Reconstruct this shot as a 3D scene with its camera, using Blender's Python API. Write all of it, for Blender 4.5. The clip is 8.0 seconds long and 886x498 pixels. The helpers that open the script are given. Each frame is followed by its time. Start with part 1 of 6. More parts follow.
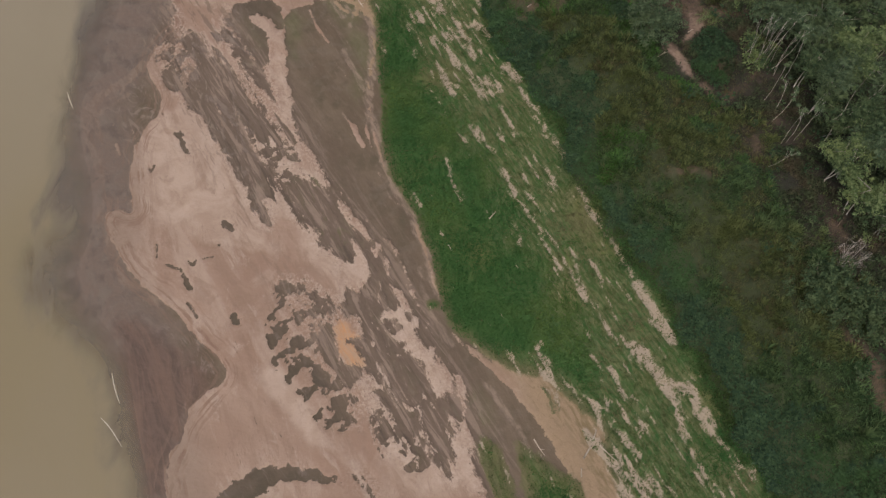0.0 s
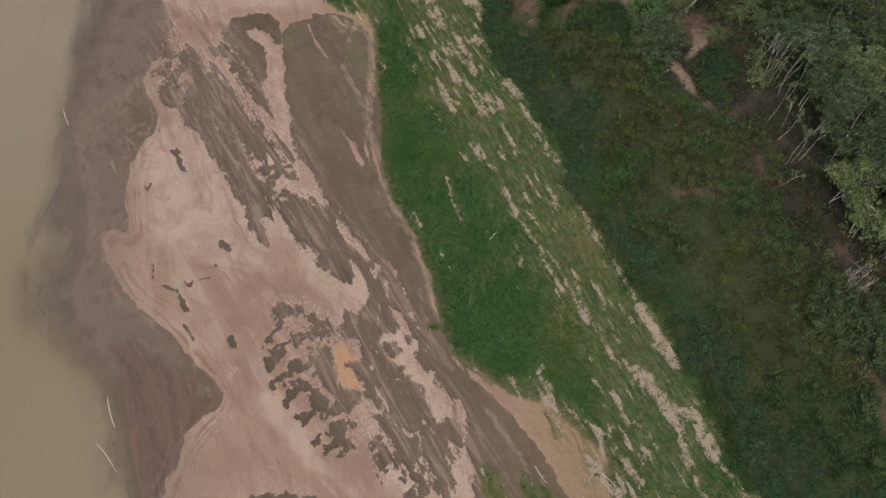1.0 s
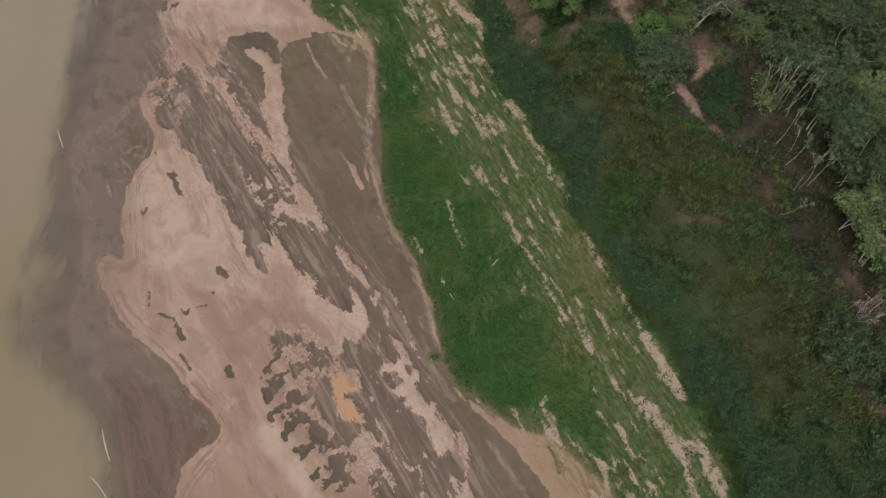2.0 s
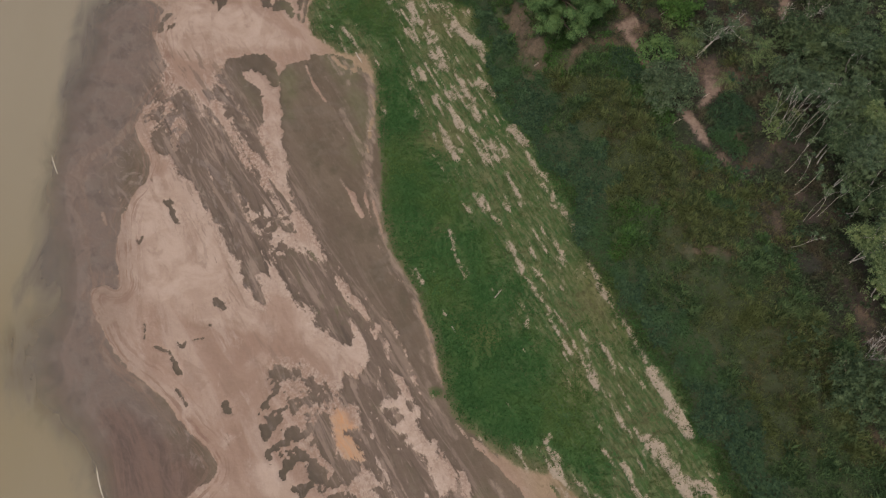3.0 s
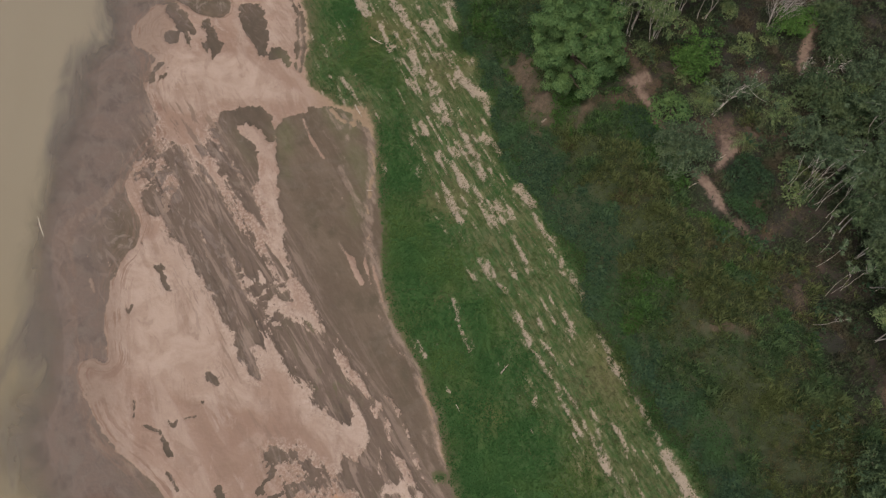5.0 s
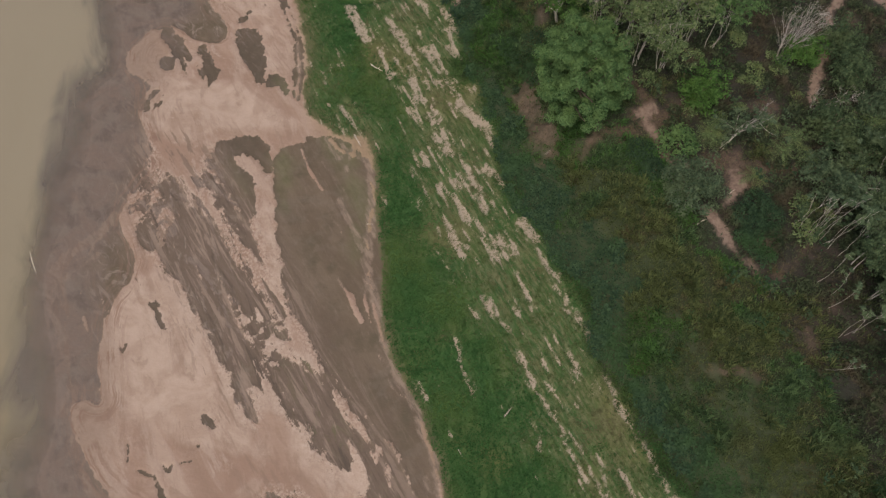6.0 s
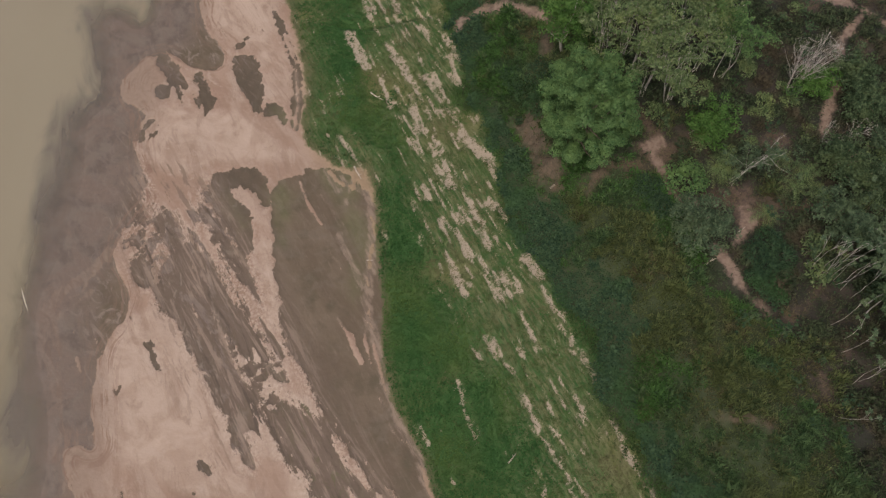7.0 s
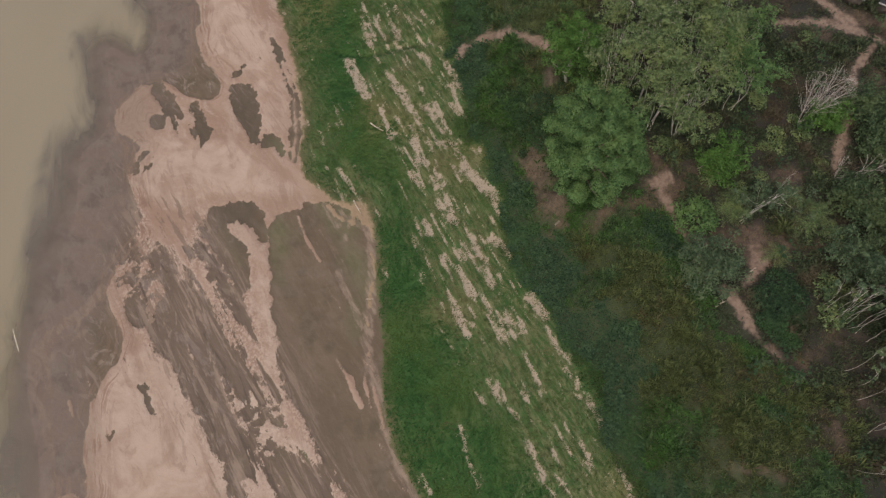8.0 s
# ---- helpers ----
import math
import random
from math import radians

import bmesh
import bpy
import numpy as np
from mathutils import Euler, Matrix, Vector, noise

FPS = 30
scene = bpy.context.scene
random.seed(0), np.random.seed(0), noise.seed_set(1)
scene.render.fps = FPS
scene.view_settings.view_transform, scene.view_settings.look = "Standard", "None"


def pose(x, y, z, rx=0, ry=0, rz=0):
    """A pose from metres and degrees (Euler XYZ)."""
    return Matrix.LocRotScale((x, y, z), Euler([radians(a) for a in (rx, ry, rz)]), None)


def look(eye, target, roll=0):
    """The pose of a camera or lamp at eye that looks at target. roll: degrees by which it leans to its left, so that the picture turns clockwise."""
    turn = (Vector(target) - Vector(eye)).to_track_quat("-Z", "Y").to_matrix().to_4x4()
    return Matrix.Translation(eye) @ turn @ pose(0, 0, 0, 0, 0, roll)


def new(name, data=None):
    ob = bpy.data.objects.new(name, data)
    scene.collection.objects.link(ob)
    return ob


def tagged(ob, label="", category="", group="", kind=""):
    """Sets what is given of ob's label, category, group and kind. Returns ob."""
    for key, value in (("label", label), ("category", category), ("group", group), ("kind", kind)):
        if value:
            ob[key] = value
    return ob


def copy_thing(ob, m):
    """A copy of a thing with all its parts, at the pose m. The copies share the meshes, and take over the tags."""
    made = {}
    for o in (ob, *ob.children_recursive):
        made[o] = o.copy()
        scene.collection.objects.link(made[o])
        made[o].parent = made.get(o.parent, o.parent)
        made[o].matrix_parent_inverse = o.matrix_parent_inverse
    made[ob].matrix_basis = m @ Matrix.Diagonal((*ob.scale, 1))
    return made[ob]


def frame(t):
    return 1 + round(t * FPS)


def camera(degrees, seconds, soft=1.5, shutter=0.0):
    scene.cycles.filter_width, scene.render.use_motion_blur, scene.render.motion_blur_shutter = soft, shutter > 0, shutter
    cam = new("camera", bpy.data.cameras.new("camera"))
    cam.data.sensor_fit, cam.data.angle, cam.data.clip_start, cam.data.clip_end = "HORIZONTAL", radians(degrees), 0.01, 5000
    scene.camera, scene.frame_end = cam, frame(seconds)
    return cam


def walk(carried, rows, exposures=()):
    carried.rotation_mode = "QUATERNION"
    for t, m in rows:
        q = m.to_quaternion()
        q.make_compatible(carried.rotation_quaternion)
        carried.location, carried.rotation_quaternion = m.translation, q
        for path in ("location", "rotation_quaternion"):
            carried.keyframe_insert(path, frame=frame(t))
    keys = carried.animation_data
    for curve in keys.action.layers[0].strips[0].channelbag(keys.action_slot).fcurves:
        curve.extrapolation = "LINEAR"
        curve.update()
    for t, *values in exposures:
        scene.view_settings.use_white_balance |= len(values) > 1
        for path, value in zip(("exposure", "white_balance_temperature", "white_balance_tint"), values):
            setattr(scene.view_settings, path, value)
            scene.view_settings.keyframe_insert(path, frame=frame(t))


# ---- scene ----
cam = camera(61.9, 8.0, soft=1.35)
METRES, EYE, TILT, LEAN, TURN = 45.0, 102.5, -64.7, 0.0, 0.0
ROWS = [
    (0.0, 0.0, 0.0, 0.0, 0.0, 0.0, -0.0),
    (0.5, -0.0006, 0.0149, 0.036, -0.03, -0.09, -0.04),
    (1.0, -0.0021, 0.0333, 0.0762, -0.04, -0.15, -0.07),
    (1.5, -0.0035, 0.0545, 0.1214, -0.03, -0.22, -0.06),
    (3.0, -0.0084, 0.1304, 0.2763, 0.04, -0.4, -0.02),
    (3.5, -0.0093, 0.158, 0.3329, 0.07, -0.47, -0.01),
    (4.0, -0.0121, 0.1867, 0.3919, 0.07, -0.55, 0.0),
    (4.5, -0.0142, 0.2158, 0.4514, 0.1, -0.61, 0.02),
    (6.0, -0.0195, 0.3074, 0.6394, 0.17, -0.88, 0.08),
    (6.5, -0.0204, 0.3393, 0.704, 0.23, -0.98, 0.13),
    (7.0, -0.0222, 0.3721, 0.7684, 0.26, -1.08, 0.15),
    (7.5, -0.0238, 0.4049, 0.8333, 0.29, -1.17, 0.18),
    (8.0, -0.0247, 0.4381, 0.8984, 0.34, -1.26, 0.21),
]
walk(cam, [(t, pose(0, 0, EYE, TILT, LEAN, TURN) @ pose(METRES * x, METRES * y, METRES * z, 90 + pitch, roll, yaw)) for t, x, y, z, yaw, pitch, roll in ROWS], exposures=[(0.0, 0.0), (8.0, 0.1)])

# ---- world and sun: a hazy, overcast tropical sky ----
SUN_HEIGHT, SUN_TURN = 60.0, -150.0
world = bpy.data.worlds.new("sky")
scene.world = world
world.use_nodes = True
sky = world.node_tree.nodes.new("ShaderNodeTexSky")
sky.sky_type, sky.sun_disc = "NISHITA", False
sky.sun_elevation, sky.sun_rotation = radians(SUN_HEIGHT), radians(SUN_TURN)
sky.air_density, sky.dust_density, sky.ozone_density = 1.0, 6.0, 1.0
background = world.node_tree.nodes["Background"]
background.inputs["Strength"].default_value = 0.133
world.node_tree.links.new(sky.outputs["Color"], background.inputs["Color"])
sun = new("sun", bpy.data.lights.new("sun", "SUN"))
sun.data.energy, sun.data.angle, sun.data.color = 0.9, radians(18), (1.0, 0.93, 0.84)
toward = Vector((math.sin(radians(SUN_TURN)), math.cos(radians(SUN_TURN)), math.tan(radians(SUN_HEIGHT))))
sun.matrix_world = look(toward * 100, (0, 0, 0))


# ---- materials ----
class Nodes:
    """A short way to write node materials."""

    def __init__(self, name):
        self.mat = bpy.data.materials.new(name)
        self.mat.use_nodes = True
        self.tree = self.mat.node_tree
        self.bsdf = self.tree.nodes["Principled BSDF"]
        self.where = self.tree.nodes.new("ShaderNodeNewGeometry")

    def plug(self, socket, value):
        if isinstance(value, bpy.types.NodeSocket):
            self.tree.links.new(value, socket)
        elif isinstance(value, tuple) and len(value) == 3 and socket.type == "RGBA":
            socket.default_value = (*value, 1)
        else:
            socket.default_value = value

    def math(self, kind, a, b=0.0, c=None):
        n = self.tree.nodes.new("ShaderNodeMath")
        n.operation = kind
        self.plug(n.inputs[0], a), self.plug(n.inputs[1], b)
        if c is not None:
            self.plug(n.inputs[2], c)
        return n.outputs[0]

    def noise(self, scale, detail=4.0, rough=0.55, vec=None, distortion=0.0):
        n = self.tree.nodes.new("ShaderNodeTexNoise")
        self.plug(n.inputs["Vector"], vec or self.where.outputs["Position"])
        for key, v in (("Scale", scale), ("Detail", detail), ("Roughness", rough), ("Distortion", distortion)):
            n.inputs[key].default_value = v
        return n.outputs["Fac"]

    def mapped(self, turn, size):
        n = self.tree.nodes.new("ShaderNodeMapping")
        n.vector_type = "TEXTURE"
        self.plug(n.inputs["Vector"], self.where.outputs["Position"])
        n.inputs["Rotation"].default_value = (0, 0, radians(turn))
        n.inputs["Scale"].default_value = size
        return n.outputs["Vector"]

    def joined(self, x, y, z=0.0):
        n = self.tree.nodes.new("ShaderNodeCombineXYZ")
        self.plug(n.inputs[0], x), self.plug(n.inputs[1], y), self.plug(n.inputs[2], z)
        return n.outputs[0]

    def across(self):
        n = self.tree.nodes.new("ShaderNodeSeparateXYZ")
        self.plug(n.inputs[0], self.where.outputs["Position"])
        return n.outputs

    def step(self, value, lo, hi):
        n = self.tree.nodes.new("ShaderNodeMapRange")
        n.interpolation_type = "SMOOTHSTEP"
        self.plug(n.inputs["Value"], value)
        n.inputs["From Min"].default_value, n.inputs["From Max"].default_value = lo, hi
        return n.outputs["Result"]

    def mix(self, fac, a, b, kind="MIX"):
        n = self.tree.nodes.new("ShaderNodeMix")
        n.data_type, n.blend_type = "RGBA", kind
        self.plug(n.inputs["Factor"], fac), self.plug(n.inputs["A"], a), self.plug(n.inputs["B"], b)
        return n.outputs["Result"]

    def attr(self, name):
        n = self.tree.nodes.new("ShaderNodeAttribute")
        n.attribute_name = name
        return n.outputs["Fac"]

    def bump(self, height, strength, distance):
        n = self.tree.nodes.new("ShaderNodeBump")
        n.inputs["Strength"].default_value, n.inputs["Distance"].default_value = strength, distance
        self.plug(n.inputs["Height"], height)
        self.plug(self.bsdf.inputs["Normal"], n.outputs["Normal"])

    def done(self, colour, rough=0.8, spec=0.3):
        self.plug(self.bsdf.inputs["Base Color"], colour)
        self.plug(self.bsdf.inputs["Roughness"], rough)
        self.plug(self.bsdf.inputs["Specular IOR Level"], spec)
        return self.mat


FLOW = 24.0  # degrees by which the river's flow leans away from the y axis


def ground_material():
    n = Nodes("river_bank_ground")
    flow = n.mapped(FLOW + 5, (1.0, 5.0, 1.0))
    fine, mid, big = n.noise(1.6, 5, 0.62), n.noise(0.35, 4), n.noise(0.06, 3)
    streak, streak_fine = n.noise(0.5, 5, 0.6, flow), n.noise(2.2, 4, 0.6, flow)
    grain = n.noise(7.0, 3, 0.6)
    rough_edge = n.math("MULTIPLY", n.math("SUBTRACT", n.noise(0.55, 9, 0.78, None, 0.4), 0.5), 2.6)

    thread = n.math("SUBTRACT", n.noise(0.95, 6, 0.66, n.mapped(FLOW + 7, (1.0, 7.0, 1.0)), 0.35), 0.5)

    def edge(name, amount, soft):
        return n.step(n.math("MULTIPLY_ADD", rough_edge, amount, n.attr(name)), -soft, soft)

    braid = n.attr("braid")
    crumb = n.math("SUBTRACT", n.noise(1.5, 9, 0.82, n.mapped(FLOW + 6, (1.0, 1.9, 1.0)), 0.5), 0.5)
    sand_edge = n.math("MULTIPLY", n.attr("sand"), n.math("MULTIPLY_ADD", braid, -0.25, 1.0))
    sand_edge = n.math("ADD", n.math("MULTIPLY_ADD", rough_edge, 0.5, sand_edge), n.math("MULTIPLY", thread, n.math("MULTIPLY_ADD", braid, 2.0, 0.3)))
    sand_edge = n.math("MULTIPLY_ADD", crumb, n.math("MULTIPLY_ADD", braid, 1.0, 0.5), sand_edge)
    crack = n.math("SUBTRACT", n.noise(3.2, 6, 0.75, n.mapped(FLOW + 6, (1.0, 2.6, 1.0)), 0.3), 0.5)
    sand_edge = n.math("ADD", n.math("MULTIPLY_ADD", braid, -0.16, sand_edge), n.math("MULTIPLY", crack, n.math("MULTIPLY_ADD", braid, 1.1, 0.4)))
    sandy, green, bare, dirt = n.step(sand_edge, -0.05, 0.05), edge("green", 1.2, 0.35), edge("bare", 0.9, 0.25), edge("dirt", 1.4, 0.5)
    red, thin, silty = edge("red", 2.2, 0.9), n.attr("thin"), edge("silty", 0.6, 0.3)
    swirl = n.noise(0.16, 6, 0.6, flow, 1.8)
    curl = n.noise(0.11, 5, 0.6, None, 2.4)
    brush = n.noise(0.7, 8, 0.72, n.mapped(FLOW + 10, (1.0, 3.0, 1.0)), 1.6)
    # dry sand: pale crust, pinkish silt, faint drying lines that follow the water's edge
    wave = n.math("SINE", n.math("ADD", n.math("MULTIPLY", n.attr("sand"), 4.2), n.math("MULTIPLY", curl, 22.0)))
    lines = n.math("MULTIPLY", n.step(wave, 0.0, 1.0), n.math("MULTIPLY", n.step(n.attr("sand"), 4.5, 0.8), n.step(n.math("ADD", n.attr("wet"), n.math("MULTIPLY", mid, 6.0)), 14.0, 8.0)))
    # drying bands that run with the shore near the water and with the flow further up
    shoreward = n.noise(0.5, 8, 0.68, n.joined(n.attr("wet"), n.math("MULTIPLY", n.across()[1], 0.11)), 0.8)
    downstream = n.noise(0.28, 5, 0.6, n.mapped(FLOW + 6, (1.0, 4.0, 1.0)), 0.9)
    inland = n.step(n.attr("wet"), 7.0, 16.0)
    band = n.math("ADD", n.math("MULTIPLY", shoreward, n.math("SUBTRACT", 1.0, inland)), n.math("MULTIPLY", downstream, inland))
    zone, drift = n.noise(0.05, 4, 0.55, None, 1.0), n.noise(0.13, 6, 0.56, n.mapped(FLOW + 10, (1.0, 2.6, 1.0)), 0.9)
    sand = n.mix(n.step(zone, 0.4, 0.6), (0.268, 0.179, 0.134), (0.325, 0.23, 0.177))
    sand = n.mix(n.math("MULTIPLY", n.step(drift, 0.5, 0.62), 0.6), sand, (0.4, 0.308, 0.248))
    sand = n.mix(n.math("MULTIPLY", n.step(drift, 0.45, 0.34), 0.6), sand, (0.232, 0.156, 0.115))
    sand = n.mix(n.math("MULTIPLY", n.step(n.attr("pale"), -1.2, 0.9), 0.75), sand, n.mix(n.step(curl, 0.38, 0.6), (0.36, 0.268, 0.21), (0.455, 0.355, 0.288)))
    sand = n.mix(n.math("MULTIPLY", n.step(band, 0.52, 0.62), 0.42), sand, (0.23, 0.155, 0.115))
    sand = n.mix(n.math("MULTIPLY", n.step(band, 0.46, 0.34), 0.4), sand, (0.41, 0.315, 0.255))
    blot = n.noise(0.34, 7, 0.64, n.mapped(FLOW + 6, (1.0, 2.0, 1.0)), 0.5)
    sand = n.mix(n.math("MULTIPLY", n.step(blot, 0.56, 0.66), 0.55), sand, (0.42, 0.33, 0.27))
    sand = n.mix(n.math("MULTIPLY", n.step(blot, 0.42, 0.35), 0.4), sand, (0.225, 0.155, 0.118))
    crust = n.noise(2.3, 6, 0.74)
    rim = n.math("MULTIPLY", n.step(n.attr("sand"), 2.2, 0.4), n.math("ADD", n.math("MULTIPLY", braid, 0.5), 0.12))
    sand = n.mix(n.math("MULTIPLY", rim, n.step(crust, 0.42, 0.6)), sand, (0.5, 0.402, 0.33))
    sand = n.mix(n.math("MULTIPLY", rim, n.step(n.noise(1.5, 6, 0.75), 0.56, 0.64)), sand, (0.2, 0.146, 0.112))
    pits = n.math("MULTIPLY", n.step(n.noise(3.5, 4, 0.7), 0.63, 0.69), n.step(n.noise(0.13, 3), 0.52, 0.62))
    sand = n.mix(n.math("MULTIPLY", pits, 0.5), sand, (0.18, 0.13, 0.1))
    wrinkle = n.step(n.math("SINE", n.math("MULTIPLY", n.noise(0.22, 6, 0.62, flow, 1.4), 80.0)), 0.75, 1.0)
    sand = n.mix(n.math("MULTIPLY", wrinkle, n.math("MULTIPLY", n.step(n.noise(0.1, 3), 0.46, 0.6), 0.3)), sand, (0.19, 0.13, 0.098))
    sand = n.mix(n.math("MULTIPLY", n.math("MULTIPLY", braid, n.step(n.attr("wet"), 29.0, 22.0)), n.math("MULTIPLY", n.step(thread, 0.03, 0.08), 0.75)), sand, (0.16, 0.118, 0.09))
    sand = n.mix(n.step(n.attr("bank"), -29.5, -22.0), sand, n.mix(n.math("ADD", n.math("MULTIPLY", fine, 0.5), n.math("MULTIPLY", brush, 0.5)), (0.16, 0.113, 0.07), (0.4, 0.295, 0.195)))
    sand = n.mix(n.math("MULTIPLY", n.step(n.attr("bank"), -29.0, -20.0), n.math("MULTIPLY", n.step(brush, 0.53, 0.6), 0.55)), sand, (0.16, 0.118, 0.066))
    sand = n.mix(n.math("MULTIPLY", n.attr("fan"), n.math("MULTIPLY", n.step(streak_fine, 0.42, 0.6), 0.8)), sand, n.mix(fine, (0.13, 0.105, 0.05), (0.2, 0.15, 0.082)))
    sand = n.mix(n.step(n.attr("wet"), 11.0, 4.0), sand, n.mix(fine, (0.22, 0.16, 0.125), (0.3, 0.225, 0.175)))
    sand = n.mix(n.math("MULTIPLY", lines, n.math("MULTIPLY", n.step(mid, 0.42, 0.6), 0.5)), sand, (0.180, 0.121, 0.092))
    sand = n.mix(n.step(n.attr("ochre"), -0.4, 0.9), sand, n.mix(n.step(brush, 0.35, 0.6), (0.47, 0.25, 0.125), (0.4, 0.27, 0.18)))
    sand = n.mix(n.math("MULTIPLY", n.step(grain, 0.3, 0.75), 0.2), sand, (0.236, 0.172, 0.129))
    shoreline = n.noise(1.5, 4, 0.62, n.joined(n.attr("edge"), n.math("MULTIPLY", n.across()[1], 0.06)), 0.25)
    tide = n.math("MULTIPLY", n.step(shoreline, 0.5, 0.57), n.math("MULTIPLY", n.step(n.attr("edge"), 4.6, 0.6), n.step(n.attr("edge"), -3.0, -0.5)))
    tide = n.math("MULTIPLY", tide, n.math("MULTIPLY", n.step(n.attr("wet"), 24.0, 14.0), n.step(mid, 0.34, 0.54)))
    sand = n.mix(n.math("MULTIPLY", tide, 0.7), sand, (0.19, 0.116, 0.084))
    fleck = n.math("MULTIPLY", n.step(n.noise(0.9, 5, 0.7, flow), 0.645, 0.67), n.step(n.noise(0.09, 2), 0.5, 0.56))
    sand = n.mix(n.math("MULTIPLY", fleck, 0.8), sand, (0.135, 0.100, 0.074))
    # mud: brown flats, darker and wetter towards the river
    mud = n.mix(n.step(swirl, 0.35, 0.65), (0.11, 0.082, 0.055), (0.148, 0.112, 0.077))
    mud = n.mix(n.step(mid, 0.45, 0.7), mud, (0.1, 0.08, 0.052))
    mud = n.mix(n.math("MULTIPLY", n.step(streak_fine, 0.56, 0.75), 0.22), mud, (0.25, 0.185, 0.14))
    mud = n.mix(n.math("MULTIPLY", n.step(n.math("ADD", n.attr("moss"), n.math("MULTIPLY", n.math("SUBTRACT", streak, 0.5), 5.0)), -1.5, 2.0), 0.42), mud, n.mix(fine, (0.085, 0.1, 0.042), (0.125, 0.138, 0.056)))
    mud = n.mix(n.math("MULTIPLY", n.step(curl, 0.5, 0.62), 0.3), mud, (0.165, 0.132, 0.1))
    eddy = n.noise(0.5, 6, 0.64, n.mapped(FLOW + 8, (1.0, 2.6, 1.0)), 2.2)
    mud = n.mix(n.math("MULTIPLY", n.step(eddy, 0.52, 0.68), n.math("MULTIPLY_ADD", n.step(n.attr("wet"), 29.5, 20.0), 0.75, 0.12)), mud, (0.24, 0.185, 0.15))
    mud = n.mix(n.math("MULTIPLY", silty, n.math("MULTIPLY_ADD", n.step(streak_fine, 0.4, 0.6), 0.55, 0.3)), mud, n.mix(streak, (0.2, 0.145, 0.108), (0.31, 0.235, 0.178)))
    veil = n.math("MULTIPLY", n.math("MULTIPLY", braid, n.step(n.attr("wet"), 29.5, 24.0)), n.step(n.noise(0.42, 7, 0.7, n.mapped(FLOW + 9, (1.0, 3.2, 1.0)), 1.1), 0.5, 0.6))
    mud = n.mix(n.math("MULTIPLY", braid, n.step(eddy, 0.62, 0.5)), mud, n.mix(streak, (0.113, 0.083, 0.06), (0.162, 0.12, 0.09)))
    mud = n.mix(n.math("MULTIPLY", veil, 0.62), mud, n.mix(crust, (0.16, 0.126, 0.104), (0.265, 0.205, 0.168)))
    ribbon = n.noise(0.8, 7, 0.7, n.mapped(FLOW + 8, (1.0, 9.0, 1.0)), 0.6)
    mud = n.mix(n.math("MULTIPLY", braid, n.math("MULTIPLY", n.step(ribbon, 0.5, 0.62), 0.7)), mud, (0.27, 0.2, 0.155))
    mud = n.mix(n.math("MULTIPLY", n.math("MULTIPLY_ADD", braid, 0.7, 0.2), n.step(ribbon, 0.45, 0.35)), mud, (0.092, 0.07, 0.053))
    near = n.step(n.math("ADD", n.attr("wet"), n.math("MULTIPLY", n.math("SUBTRACT", mid, 0.5), 8.0)), 12.0, 4.0)
    shore_mud = n.mix(n.step(curl, 0.4, 0.62), n.mix(n.step(mid, 0.35, 0.62), (0.116, 0.09, 0.072), (0.165, 0.13, 0.103)), n.mix(fine, (0.18, 0.13, 0.1), (0.138, 0.105, 0.083)))
    shore_mud = n.mix(n.math("MULTIPLY", n.step(eddy, 0.5, 0.66), 0.5), shore_mud, (0.18, 0.14, 0.115))
    rust = n.step(n.math("MULTIPLY_ADD", rough_edge, 2.0, n.attr("rust")), -2.0, 2.0)
    rusty = n.mix(n.step(band, 0.4, 0.6), n.mix(n.step(eddy, 0.4, 0.6), (0.088, 0.06, 0.047), (0.128, 0.084, 0.064)), (0.152, 0.096, 0.07))
    shore_mud = n.mix(n.math("MULTIPLY", rust, 0.85), shore_mud, rusty)
    shore_mud = n.mix(n.math("MULTIPLY", n.step(band, 0.56, 0.64), n.math("MULTIPLY", n.step(n.attr("sand"), -4.0, -0.3), 0.55)), shore_mud, (0.215, 0.145, 0.105))
    pool = n.math("MULTIPLY", n.step(n.attr("wet"), 29.8, 26.0), n.math("MULTIPLY", n.step(n.attr("edge"), 0.5, 2.5), n.step(braid, 0.6, 0.2)))
    mud = n.mix(n.math("MULTIPLY", pool, 0.5), mud, n.mix(fine, (0.062, 0.05, 0.036), (0.092, 0.071, 0.052)))
    mud = n.mix(n.math("MULTIPLY", rust, 0.7), mud, rusty)
    mud = n.mix(near, mud, n.mix(n.math("MULTIPLY", silty, n.math("MULTIPLY_ADD", n.step(band, 0.4, 0.6), 0.5, 0.25)), shore_mud, n.mix(n.step(eddy, 0.4, 0.6), (0.17, 0.118, 0.086), (0.225, 0.165, 0.126))))
    mud = n.mix(n.math("MULTIPLY", tide, 0.5), mud, (0.2, 0.132, 0.096))
    sand = n.mix(1.0, sand, (1.0, 0.982, 0.945), "MULTIPLY")
    colour = n.mix(sandy, mud, sand)
    # turf floor under the grass, with bare silt streaks
    turf = n.mix(n.step(mid, 0.35, 0.65), (0.033, 0.083, 0.022), (0.048, 0.1, 0.027))
    turf = n.mix(n.step(big, 0.5, 0.68), turf, (0.114, 0.123, 0.043))
    turf = n.mix(n.math("MULTIPLY", n.math("MULTIPLY", thin, 0.7), n.step(streak_fine, 0.35, 0.65)), turf, (0.167, 0.157, 0.081))
    fringe = n.math("MULTIPLY", n.step(n.math("MULTIPLY_ADD", rough_edge, 0.8, n.attr("green")), 2.2, 0.2), 0.65)
